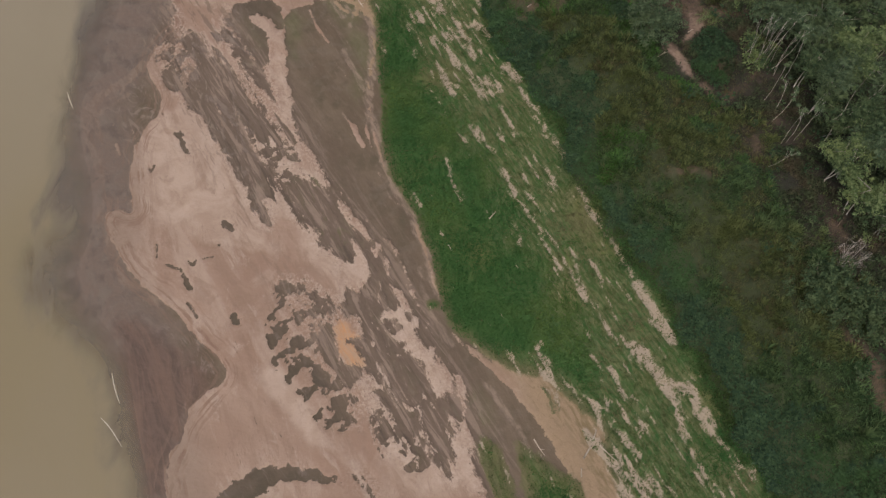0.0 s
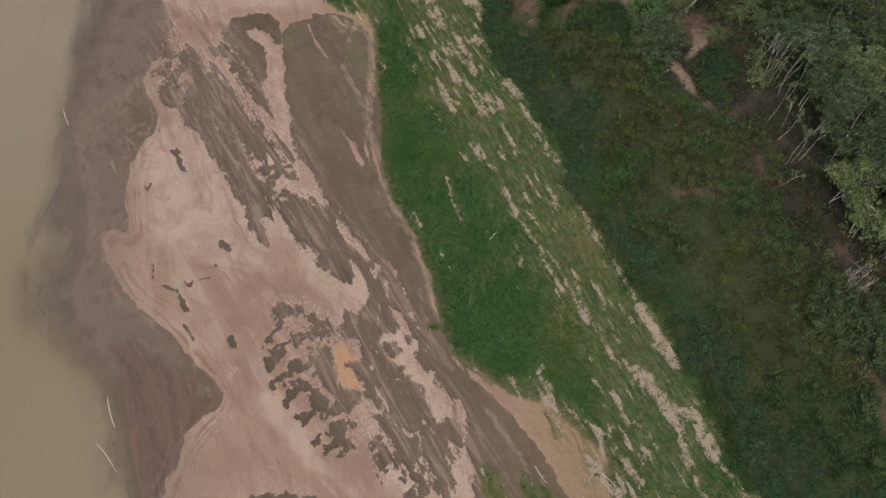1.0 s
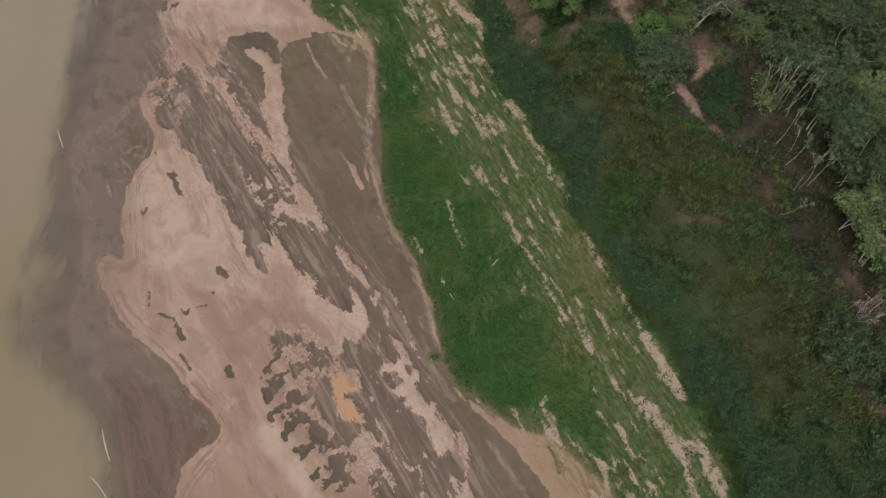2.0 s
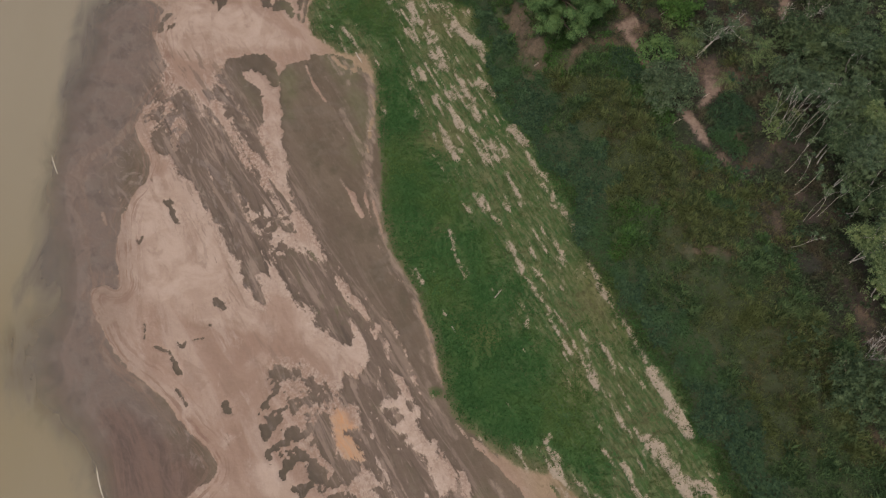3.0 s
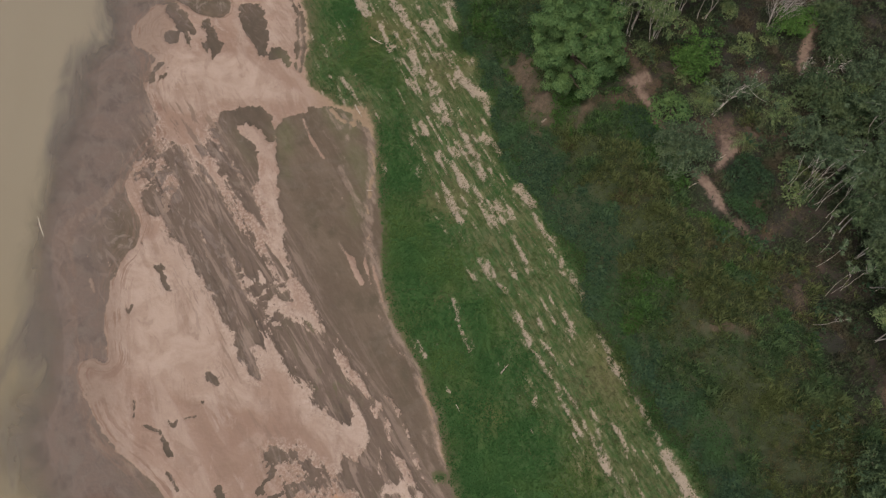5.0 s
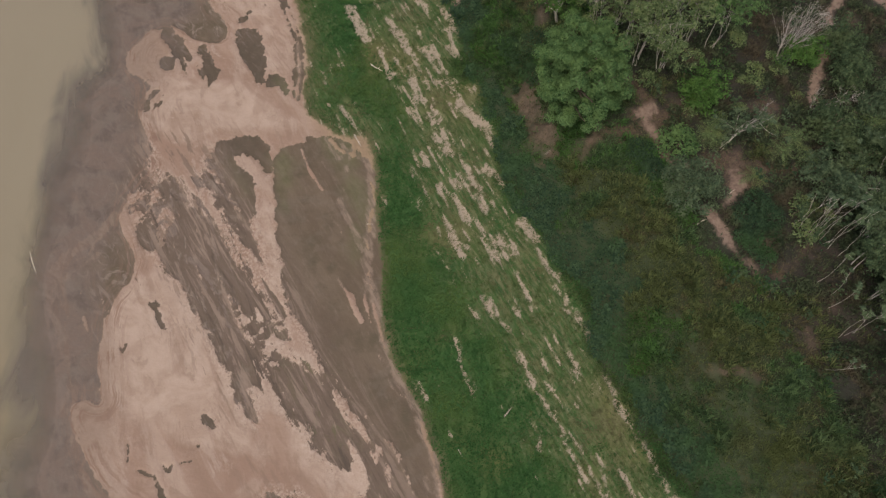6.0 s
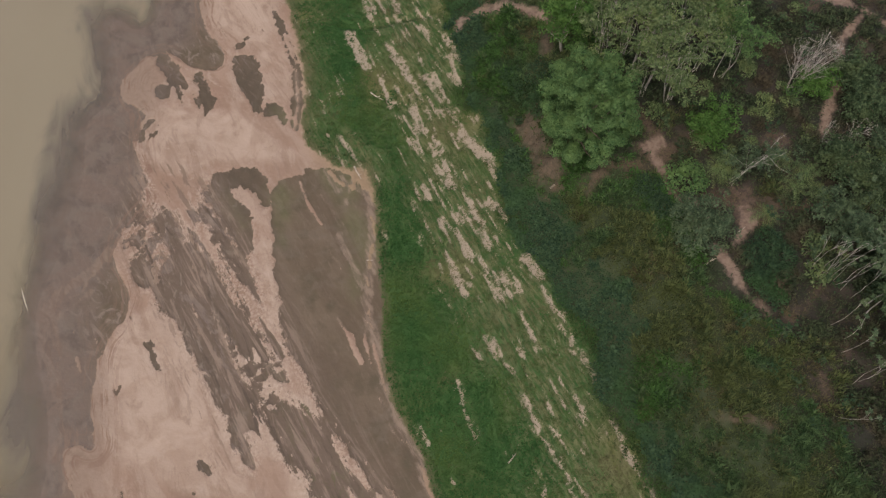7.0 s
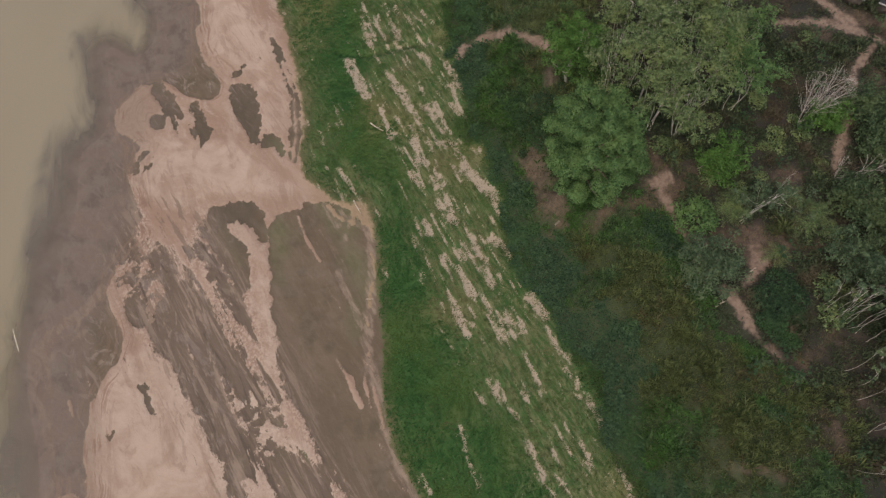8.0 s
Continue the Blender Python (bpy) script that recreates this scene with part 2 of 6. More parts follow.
    turf = n.mix(fringe, turf, n.mix(fine, (0.1, 0.088, 0.045), (0.165, 0.128, 0.075)))
    silt = n.mix(fine, (0.27, 0.22, 0.16), (0.39, 0.315, 0.235))
    silt = n.mix(n.math("MULTIPLY", n.step(n.noise(2.6, 4, 0.7), 0.56, 0.62), 0.7), silt, (0.176, 0.162, 0.085))
    colour = n.mix(green, colour, n.mix(bare, turf, silt))
    # the high bank: dark litter, red-brown soil, trodden dirt
    litter = n.mix(n.step(mid, 0.38, 0.62), (0.03, 0.029, 0.023), (0.05, 0.039, 0.032))
    soil = n.mix(n.step(n.math("MULTIPLY_ADD", mid, 10.0, n.attr("bank")), 19.0, 29.0), n.mix(mid, (0.03, 0.045, 0.02), (0.052, 0.06, 0.028)), litter)
    soil = n.mix(n.math("MULTIPLY", n.step(fine, 0.45, 0.7), 0.6), soil, (0.034, 0.046, 0.024))
    soil = n.mix(n.math("MULTIPLY", red, 0.7), soil, n.mix(n.step(n.math("ADD", n.math("MULTIPLY", fine, 0.5), n.math("MULTIPLY", grain, 0.5)), 0.36, 0.62), (0.058, 0.042, 0.032), (0.165, 0.11, 0.08)))
    trodden = n.mix(n.step(fine, 0.3, 0.65), (0.15, 0.103, 0.077), (0.235, 0.17, 0.13))
    soil = n.mix(dirt, soil, trodden)
    colour = n.mix(n.step(n.math("MULTIPLY_ADD", rough_edge, 1.5, n.attr("bank")), -0.4, 0.6), colour, soil)
    relief = n.math("ADD", n.math("MULTIPLY", fine, 0.7), n.math("MULTIPLY", grain, 0.3))
    n.bump(relief, 0.5, 0.25)
    rough = n.math("SUBTRACT", 0.92, n.math("MULTIPLY", n.math("MULTIPLY", n.math("SUBTRACT", 1.0, sandy), near), 0.2))
    return n.done(colour, rough, 0.25)


def water_material():
    n = Nodes("silty_river_water")
    flow = n.mapped(FLOW - 12, (1.0, 2.6, 1.0))
    cloud, swirl = n.noise(0.05, 4, 0.55, flow, 0.6), n.noise(0.16, 5, 0.58, flow, 1.6)
    wisp = n.math("ADD", n.math("MULTIPLY", n.math("SUBTRACT", cloud, 0.5), 20.0), n.math("MULTIPLY", n.math("SUBTRACT", swirl, 0.5), 10.0))
    depth = n.math("ADD", n.attr("offshore"), wisp)
    # Paler with growing y: distance haze painted into the water's base colour.
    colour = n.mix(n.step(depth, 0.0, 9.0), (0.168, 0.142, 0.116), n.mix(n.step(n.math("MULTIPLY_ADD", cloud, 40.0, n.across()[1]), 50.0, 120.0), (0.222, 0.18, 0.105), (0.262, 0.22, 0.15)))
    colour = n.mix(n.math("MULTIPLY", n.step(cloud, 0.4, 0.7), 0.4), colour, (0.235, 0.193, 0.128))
    n.bump(n.noise(1.1, 3, 0.6, flow), 0.08, 0.1)
    shelf = n.step(n.math("MULTIPLY_ADD", swirl, 3.0, n.attr("offshore")), 0.9, 7.0)
    clear = n.math("MULTIPLY", n.math("MULTIPLY", n.attr("shoal"), n.step(swirl, 0.36, 0.58)), 0.6)
    n.plug(n.bsdf.inputs["Alpha"], n.math("MULTIPLY", n.math("MULTIPLY", n.step(depth, -4.0, 8.0), shelf), n.math("SUBTRACT", 1.0, clear)))
    return n.done(colour, 0.3, 0.3)


def leaf_material(name, dark, light, tint, scale=0.3, gloss=0.7):
    n = Nodes(name)
    each = n.where.outputs["Random Per Island"]
    patch, small, clump = n.noise(scale, 3), n.noise(scale * 5, 2), n.noise(1.5, 2)
    shade = n.math("ADD", n.math("MULTIPLY", each, 0.45), n.math("ADD", n.math("MULTIPLY", small, 0.35), n.math("MULTIPLY", clump, 0.65)))
    colour = n.mix(n.step(shade, 0.48, 1.0), dark, light)
    colour = n.mix(n.step(patch, 0.48, 0.66), colour, tint)
    lit_through = n.tree.nodes.new("ShaderNodeBsdfTranslucent")
    blend = n.tree.nodes.new("ShaderNodeMixShader")
    blend.inputs[0].default_value = 0.3
    n.plug(lit_through.inputs["Color"], colour)
    n.plug(blend.inputs[1], n.bsdf.outputs["BSDF"]), n.plug(blend.inputs[2], lit_through.outputs["BSDF"])
    n.plug(n.tree.nodes["Material Output"].inputs["Surface"], blend.outputs[0])
    return n.done(colour, gloss, 0.12)


def bark_material(name, dark, light, scale=2.0):
    n = Nodes(name)
    rings = n.noise(scale, 4, 0.6)
    colour = n.mix(n.step(rings, 0.35, 0.65), dark, light)
    n.bump(n.noise(scale * 6, 3), 0.4, 0.04)
    return n.done(colour, 0.85, 0.2)


def plain_material(name, a, b, scale=3.0, rough=0.7, metal=0.0):
    n = Nodes(name)
    n.bsdf.inputs["Metallic"].default_value = metal
    n.bump(n.noise(scale * 4, 3), 0.3, 0.02)
    return n.done(n.mix(n.step(n.noise(scale, 5, 0.6), 0.35, 0.65), a, b), rough, 0.3)


GROUND, WATER = ground_material(), water_material()
GRASS = leaf_material("green_turf_blades", (0.036, 0.094, 0.027), (0.051, 0.121, 0.034), (0.077, 0.126, 0.034), 0.09)
SPARSE = leaf_material("yellowish_grass_blades", (0.065, 0.1, 0.032), (0.105, 0.125, 0.048), (0.125, 0.12, 0.058), 0.15)
SWARD = leaf_material("olive_green_grass", (0.034, 0.064, 0.02), (0.062, 0.098, 0.03), (0.05, 0.09, 0.028), 0.15)
LUSH = leaf_material("fresh_weed_leaves", (0.036, 0.084, 0.024), (0.082, 0.16, 0.042), (0.068, 0.142, 0.034), 0.2)
VINE = leaf_material("blue_green_creeper_leaves", (0.028, 0.058, 0.032), (0.068, 0.116, 0.054), (0.052, 0.102, 0.038), 0.12)
WEED = leaf_material("bank_weed_leaves", (0.034, 0.068, 0.028), (0.102, 0.16, 0.064), (0.115, 0.136, 0.056), 0.1)
DRY = leaf_material("dry_olive_grass", (0.046, 0.07, 0.026), (0.15, 0.172, 0.066), (0.115, 0.14, 0.05), 0.2)
STRAW = leaf_material("bleached_grass_stalks", (0.06, 0.06, 0.028), (0.16, 0.142, 0.072), (0.115, 0.098, 0.05), 0.3)
SCRUB = leaf_material("forest_scrub_leaves", (0.03, 0.045, 0.024), (0.085, 0.105, 0.052), (0.085, 0.07, 0.045), 0.22)
LEAF_DEEP = leaf_material("deep_green_leaves", (0.066, 0.13, 0.048), (0.145, 0.234, 0.085), (0.13, 0.208, 0.07), 0.35)
LEAF_MID = leaf_material("forest_green_leaves", (0.085, 0.132, 0.055), (0.215, 0.268, 0.12), (0.2, 0.245, 0.096), 0.3)
LEAF_BRIGHT = leaf_material("bright_green_leaves", (0.058, 0.125, 0.030), (0.108, 0.195, 0.050), (0.094, 0.179, 0.040), 0.4)
LEAF_DARK = leaf_material("dull_green_leaves", (0.046, 0.078, 0.038), (0.115, 0.158, 0.076), (0.098, 0.132, 0.058), 0.3)
LEAF_GREY = leaf_material("soft_green_leaves", (0.065, 0.102, 0.056), (0.13, 0.175, 0.095), (0.115, 0.155, 0.076), 0.3)
PALM_LEAF = leaf_material("palm_fronds", (0.1, 0.15, 0.06), (0.2, 0.26, 0.11), (0.17, 0.21, 0.08), 0.5)
BARK = bark_material("brown_bark", (0.1, 0.075, 0.055), (0.2, 0.16, 0.12))
PALE_BARK = bark_material("pale_grey_bark", (0.27, 0.245, 0.21), (0.44, 0.4, 0.355), 1.2)
DRIFT = bark_material("bleached_driftwood", (0.3, 0.25, 0.19), (0.5, 0.43, 0.35), 1.5)
FOAM = plain_material("pale_silt_foam", (0.42, 0.37, 0.29), (0.55, 0.5, 0.42), 2.0)
IRON = plain_material("dark_weathered_roof_sheet", (0.02, 0.02, 0.023), (0.04, 0.038, 0.038), 1.0, 0.9)
BOARDS = plain_material("dark_weathered_boards", (0.07, 0.055, 0.045), (0.12, 0.1, 0.085), 1.0)
WHITEWASH = plain_material("pale_painted_boards", (0.5, 0.48, 0.44), (0.62, 0.6, 0.56), 1.0)


# ---- shapes of the land, in metres on the plan ----
def softened(points, rounds=2, closed=True):
    p = np.array(points, float)
    for _ in range(rounds):
        q = np.roll(p, -1, 0) if closed else p[1:]
        a = p if closed else p[:-1]
        cut_corners = np.stack([a * 0.75 + q * 0.25, a * 0.25 + q * 0.75], 1).reshape(-1, 2)
        p = cut_corners if closed else np.vstack([p[:1], cut_corners, p[-1:]])
    return p


def to_line(pts, line, closed, reach=30.0):
    """Distance from each point to a line, up to a reach."""
    a, b = (line, np.roll(line, -1, 0)) if closed else (line[:-1], line[1:])
    order = np.argsort(pts[:, 1])
    p = pts[order]
    best = np.full(len(pts), reach * reach)
    for s, e in zip(a, b):
        lo, hi = np.searchsorted(p[:, 1], (min(s[1], e[1]) - reach, max(s[1], e[1]) + reach))
        d = e - s
        rx, ry = p[lo:hi, 0] - s[0], p[lo:hi, 1] - s[1]
        k = np.clip((rx * d[0] + ry * d[1]) / max(d @ d, 1e-9), 0, 1)
        best[lo:hi] = np.minimum(best[lo:hi], (rx - k * d[0]) ** 2 + (ry - k * d[1]) ** 2)
    out = np.empty(len(pts))
    out[order] = np.sqrt(best)
    return out


def inside(pts, ring):
    x, y = pts[:, 0], pts[:, 1]
    odd = np.zeros(len(pts), bool)
    for (x0, y0), (x1, y1) in zip(ring, np.roll(ring, -1, 0)):
        if y0 != y1:
            odd ^= ((y0 > y) != (y1 > y)) & (x < (x1 - x0) * (y - y0) / (y1 - y0) + x0)
    return odd


def lattice(ix, iy, seed):
    h = (ix.astype(np.int64) * 374761393 + iy.astype(np.int64) * 668265263 + seed * 974634777) & 0x7FFFFFFF
    h = ((h ^ (h >> 13)) * 1274126177) & 0x7FFFFFFF
    return ((h ^ (h >> 16)) & 0xFFFF) / 65535.0


def fuzz(x, y, size, seed=0, octaves=4):
    """Smooth random values round 0, about -0.5 to 0.5."""
    total, amp, norm = np.zeros(len(x)), 1.0, 0.0
    for o in range(octaves):
        u, v = x / size * 2**o + 31.7 * o, y / size * 2**o + 17.3 * o
        ix, iy = np.floor(u), np.floor(v)
        fx, fy = u - ix, v - iy
        fx, fy = fx * fx * (3 - 2 * fx), fy * fy * (3 - 2 * fy)
        a, b = lattice(ix, iy, seed + o), lattice(ix + 1, iy, seed + o)
        c, d = lattice(ix, iy + 1, seed + o), lattice(ix + 1, iy + 1, seed + o)
        total += amp * ((a * (1 - fx) + b * fx) * (1 - fy) + (c * (1 - fx) + d * fx) * fy - 0.5)
        norm += amp
        amp *= 0.55
    return total / norm * 1.6


def along_flow(x, y, stretch, lean):
    c, s = math.cos(radians(lean)), math.sin(radians(lean))
    return c * x + s * y, (-s * x + c * y) / stretch


def smooth(v, lo, hi):
    k = np.clip((v - lo) / (hi - lo), 0, 1)
    return k * k * (3 - 2 * k)


BANK = [(42.7, 11.7), (40.5, 15.3), (38.3, 20.5), (36.1, 25.9), (34.3, 32.3), (32.9, 36.6), (30.2, 41.4), (26.8, 48.3), (23.9, 53.2), (21.7, 58.2), (19.5, 64.5), (16.4, 73.4), (13.5, 80.4), (8.4, 89.7), (5.9, 99.2), (4.3, 105.3), (2.2, 111.7), (1.4, 119.5), (0.3, 125.3), (-0.2, 132.5), (-0.6, 137.6)]
SHORE = [(-38.5, 11.9), (-40.8, 18.0), (-42.7, 23.3), (-45.0, 30.6), (-47.9, 34.4), (-52.2, 39.3), (-55.9, 44.7), (-54.3, 49.5), (-54.9, 54.4), (-55.9, 59.5), (-59.4, 67.5), (-60.9, 72.6), (-61.0, 78.2), (-58.8, 85.2), (-59.6, 90.7), (-58.3, 96.5), (-60.1, 105.6), (-59.6, 108.5), (-56.3, 111.4), (-57.7, 122.1), (-60.4, 127.5), (-58.8, 129.3), (-55.3, 125.9), (-51.9, 128.6), (-51.6, 134.2), (-53.4, 139.3)]
SAND_EDGE = [(-36.3, 11.9), (-37.5, 15.7), (-35.9, 19.4), (-35.4, 22.5), (-32.2, 26.3), (-30.9, 28.9), (-32.2, 30.5), (-36.5, 34.8), (-40.5, 39.2), (-45.7, 42.4), (-49.1, 45.7), (-50.8, 49.5), (-52.9, 53.4), (-51.5, 55.6), (-48.3, 53.8), (-49.1, 59.5), (-50.7, 65.9), (-50.4, 69.8), (-48.5, 73.2), (-48.0, 76.5), (-49.8, 79.9), (-52.6, 83.4), (-49.9, 89.8), (-47.8, 92.6), (-48.7, 95.5), (-51.4, 102.5), (-51.5, 109.2), (-54.7, 111.4), (-55.4, 116.4), (-52.9, 120.4), (-49.9, 122.3), (-44.5, 117.9), (-38.6, 117.6), (-38.5, 121.9), (-43.6, 127.0), (-44.6, 132.9), (-45.8, 139.3)]
GRASS_EDGE = [(25.8, 3.8), (22.7, 11.1), (22.4, 13.9), (20.8, 17.2), (21.7, 20.2), (17.5, 24.3), (13.8, 27.8), (11.1, 28.3), (7.6, 29.7), (3.7, 32.8), (0.5, 35.9), (-1.2, 42.3), (-2.5, 48.8), (-4.7, 54.5), (-8.4, 59.6), (-10.5, 67.4), (-10.3, 75.2), (-11.6, 84.6), (-12.0, 91.0), (-13.9, 99.2), (-17.3, 97.0), (-21.5, 100.7), (-24.2, 103.0), (-24.6, 108.2), (-24.3, 116.9), (-26.3, 121.5), (-28.8, 131.1), (-31.7, 138.8)]


def east_of(line, south, north):
    """The land to the east of a line that runs from south to north, as a closed ring."""
    return np.vstack([[(4000, -4000), (south[0] + 900, -4000), south], softened(line, 2, False), [north, (north[0] - 500, 4000), (4000, 4000)]])


BANK_RING = east_of(BANK, (75, -45), (-16, 200))
SHORE_RING = east_of(SHORE, (-20, -45), (-80, 200))
SAND_RING = east_of(SAND_EDGE, (-12, -45), (-68, 200))
GRASS_RING = east_of(GRASS_EDGE, (48, -45), (-52, 200))

mud_patches, sand_patches, turf_patches, bare_streaks, trails, silt_lines, dark_lines, spits, red_earth, ditches, hole_patches, pale_patches, moss_patches = [], [], [], [], [], [], [], [], [], [], [], [], []


def cut(points):
    mud_patches.append(softened(points, 1))


def hole(points):
    hole_patches.append(softened(points, 1))


def add(points):
    sand_patches.append(softened(points, 1))


def turf(points):
    turf_patches.append(softened(points, 1))


def streak(points, half):
    bare_streaks.append((np.array(points, float), half))


def trail(points, half):
    trails.append((np.array(points, float), half))


def pale(points):
    pale_patches.append(softened(points))


def moss(points):
    moss_patches.append(softened(points))


def silt_line(points, half):
    silt_lines.append((np.array(points, float), half))


def dark_line(points, half):
    dark_lines.append((np.array(points, float), half))


def silt_spit(points, half):
    spits.append((np.array(points, float), half))


def earth(points, half):
    red_earth.append((np.array(points, float), half))


def ditch(points, half):
    ditches.append((np.array(points, float), half))


# mud channels and pools cut into the sand bar
RIDGES = [softened([(-46.4, 90.4), (-40.3, 91.1), (-35.7, 86.0), (-30.1, 78.7), (-25.0, 70.1), (-24.0, 66.0), (-28.1, 68.4), (-33.4, 74.1), (-39.0, 81.1), (-44.1, 86.0)]), softened([(-23.9, 62.9), (-20.0, 59.8), (-16.1, 53.7), (-12.3, 47.9), (-9.7, 42.3), (-6.9, 37.0), (-11.2, 42.3), (-15.8, 48.8), (-21.1, 56.7)]), softened([(-41.0, 87.5), (-40.4, 91.2), (-38.2, 91.1), (-35.5, 88.8), (-32.3, 84.7), (-29.8, 80.6), (-27.7, 76.4), (-28.3, 73.2), (-29.7, 73.2), (-31.4, 77.0), (-34.5, 80.2), (-37.7, 83.7)]), softened([(-30.1, 65.7), (-27.2, 61.9), (-24.2, 57.4), (-22.2, 53.1), (-19.9, 50.5), (-22.1, 52.2), (-24.9, 55.7), (-26.6, 56.7), (-28.4, 61.1)])]
FAN_EDGE = softened([(12.1, 32.2), (17.0, 27.3), (20.6, 23.8), (24.4, 18.8), (27.3, 14.8), (29.2, 11.8), (19.6, 11.8), (18.9, 17.0), (16.6, 21.8), (14.2, 26.1)])
YELLOW = softened([(-23.4, 102.0), (-18.2, 105.4), (-13.2, 103.7), (-11.9, 98.7), (-16.8, 96.4), (-21.5, 100.1)])
SHOALS = [softened([(-64.3, 47.6), (-59.0, 51.0), (-53.7, 48.5), (-47.7, 37.5), (-45.2, 30.6), (-52.3, 35.8), (-59.1, 40.2)]), softened([(-63.5, 133.1), (-59.4, 132.4), (-56.7, 125.7), (-56.9, 118.7), (-60.9, 124.5)]), softened([(-63.9, 90.8), (-59.6, 99.5), (-56.3, 91.7), (-59.8, 79.9), (-60.0, 66.8), (-61.7, 63.7), (-63.9, 76.5)])]
RUST = softened([(-48.1, 37.8), (-40.4, 33.9), (-35.0, 30.6), (-31.2, 27.9), (-34.1, 24.1), (-35.8, 18.7), (-36.7, 11.9), (-40.2, 11.9), (-42.8, 21.0), (-46.5, 29.7)])
BLOTCHES = [softened([(-33.0, 71.2), (-29.1, 69.0), (-23.7, 65.2), (-22.7, 59.4), (-26.4, 60.4), (-30.6, 65.7)]), softened([(-25.7, 35.1), (-24.4, 38.6), (-23.4, 40.8), (-20.6, 42.6), (-18.3, 41.2), (-16.4, 37.6), (-15.6, 33.7), (-14.7, 30.3), (-10.7, 29.5), (-10.5, 26.2), (-12.0, 23.1), (-14.2, 20.8), (-17.4, 22.8), (-20.5, 27.1), (-23.6, 30.4)]), softened([(-50.6, 90.1), (-47.3, 91.8), (-44.0, 90.2), (-42.3, 86.2), (-41.0, 81.9), (-43.1, 79.8), (-46.0, 80.8), (-48.9, 83.5)]), softened([(-52.3, 109.6), (-49.3, 108.9), (-48.9, 105.5), (-49.7, 104.1), (-51.8, 104.7)]), softened([(-9.6, 23.1), (-6.5, 21.5), (-3.7, 19.6), (-1.8, 17.7), (-3.3, 15.5), (-6.3, 16.6), (-8.3, 18.5)])]
cut([(-28.3, 95.6), (-23.9, 97.4), (-17.8, 98.6), (-10.3, 89.8), (-9.1, 83.5), (-8.9, 76.3), (-8.7, 67.3), (-6.2, 58.8), (-3.0, 54.2), (-0.8, 46.9), (0.5, 40.5), (2.5, 35.6), (4.9, 32.2), (8.3, 28.1), (12.0, 22.9), (15.1, 17.6), (16.7, 14.0), (17.9, 10.5), (18.8, 3.8), (8.6, 3.8), (6.3, 10.5), (3.9, 17.7), (2.7, 25.3), (0.5, 30.2), (-2.8, 37.0), (-5.2, 43.3), (-7.6, 47.9), (-12.6, 53.4), (-16.4, 58.0), (-19.4, 62.2), (-23.6, 68.8), (-25.7, 76.8), (-27.6, 85.3)])
cut([(-31.4, 10.3), (-26.7, 14.9), (-22.2, 16.1), (-17.6, 15.7), (-13.6, 14.3), (-13.7, 13.0), (-17.5, 14.0), (-21.3, 14.2), (-23.8, 12.6), (-25.4, 10.6), (-28.2, 8.9)])
cut([(-25.7, 41.2), (-21.9, 43.6), (-20.9, 41.9), (-23.0, 39.7)])
cut([(-31.8, 37.7), (-30.3, 38.7), (-28.6, 35.9), (-30.4, 35.5)])
cut([(-30.3, 57.2), (-28.3, 56.7), (-27.1, 53.1), (-29.0, 54.6)])
cut([(-32.5, 131.3), (-30.0, 125.1), (-27.3, 119.2), (-26.3, 113.6), (-26.9, 109.3), (-25.3, 104.0), (-24.5, 109.3), (-25.2, 115.8), (-27.0, 121.5), (-30.4, 130.0)])
cut([(-44.4, 69.7), (-43.4, 69.9), (-41.5, 65.5), (-42.6, 66.6)])
cut([(-34.6, 52.7), (-32.6, 52.5), (-32.6, 51.3), (-33.8, 51.5)])
cut([(-39.4, 44.2), (-37.8, 43.2), (-37.0, 41.4), (-38.5, 42.0)])
cut([(-39.1, 94.6), (-38.2, 96.5), (-37.4, 97.7), (-33.8, 98.5), (-30.3, 97.8), (-28.6, 93.7), (-28.6, 91.2), (-29.6, 90.8), (-30.4, 93.5), (-33.3, 95.6), (-34.9, 94.8), (-33.9, 92.9), (-32.2, 91.1), (-31.0, 88.7), (-30.3, 84.8), (-30.4, 82.5), (-31.7, 83.8), (-33.3, 86.0), (-35.7, 89.9), (-37.3, 91.6), (-38.5, 92.8)])
cut([(-42.9, 87.5), (-41.3, 86.2), (-39.3, 85.6), (-37.1, 82.3), (-34.4, 79.6), (-32.2, 76.5), (-30.1, 73.4), (-28.0, 70.4), (-26.9, 69.0), (-28.1, 67.6), (-30.4, 68.0), (-32.5, 70.9), (-33.9, 71.9), (-33.0, 69.1), (-31.1, 66.2), (-29.1, 64.3), (-27.8, 61.0), (-26.6, 56.7), (-29.4, 56.6), (-30.7, 59.1), (-33.0, 61.1), (-34.5, 64.6), (-37.2, 67.7), (-39.1, 71.1), (-40.8, 73.3), (-42.8, 74.5), (-43.9, 77.2), (-43.9, 80.8), (-42.0, 82.4), (-43.4, 86.2)])
cut([(-40.2, 91.7), (-38.7, 91.1), (-36.3, 88.8), (-33.5, 85.5), (-31.4, 82.7), (-30.1, 79.5), (-29.1, 77.2), (-30.1, 77.9), (-32.4, 81.5), (-35.0, 84.2), (-37.3, 87.5), (-39.5, 89.9)])
cut([(-49.1, 83.2), (-46.2, 81.9), (-44.2, 78.7), (-45.5, 77.6), (-47.9, 79.8)])
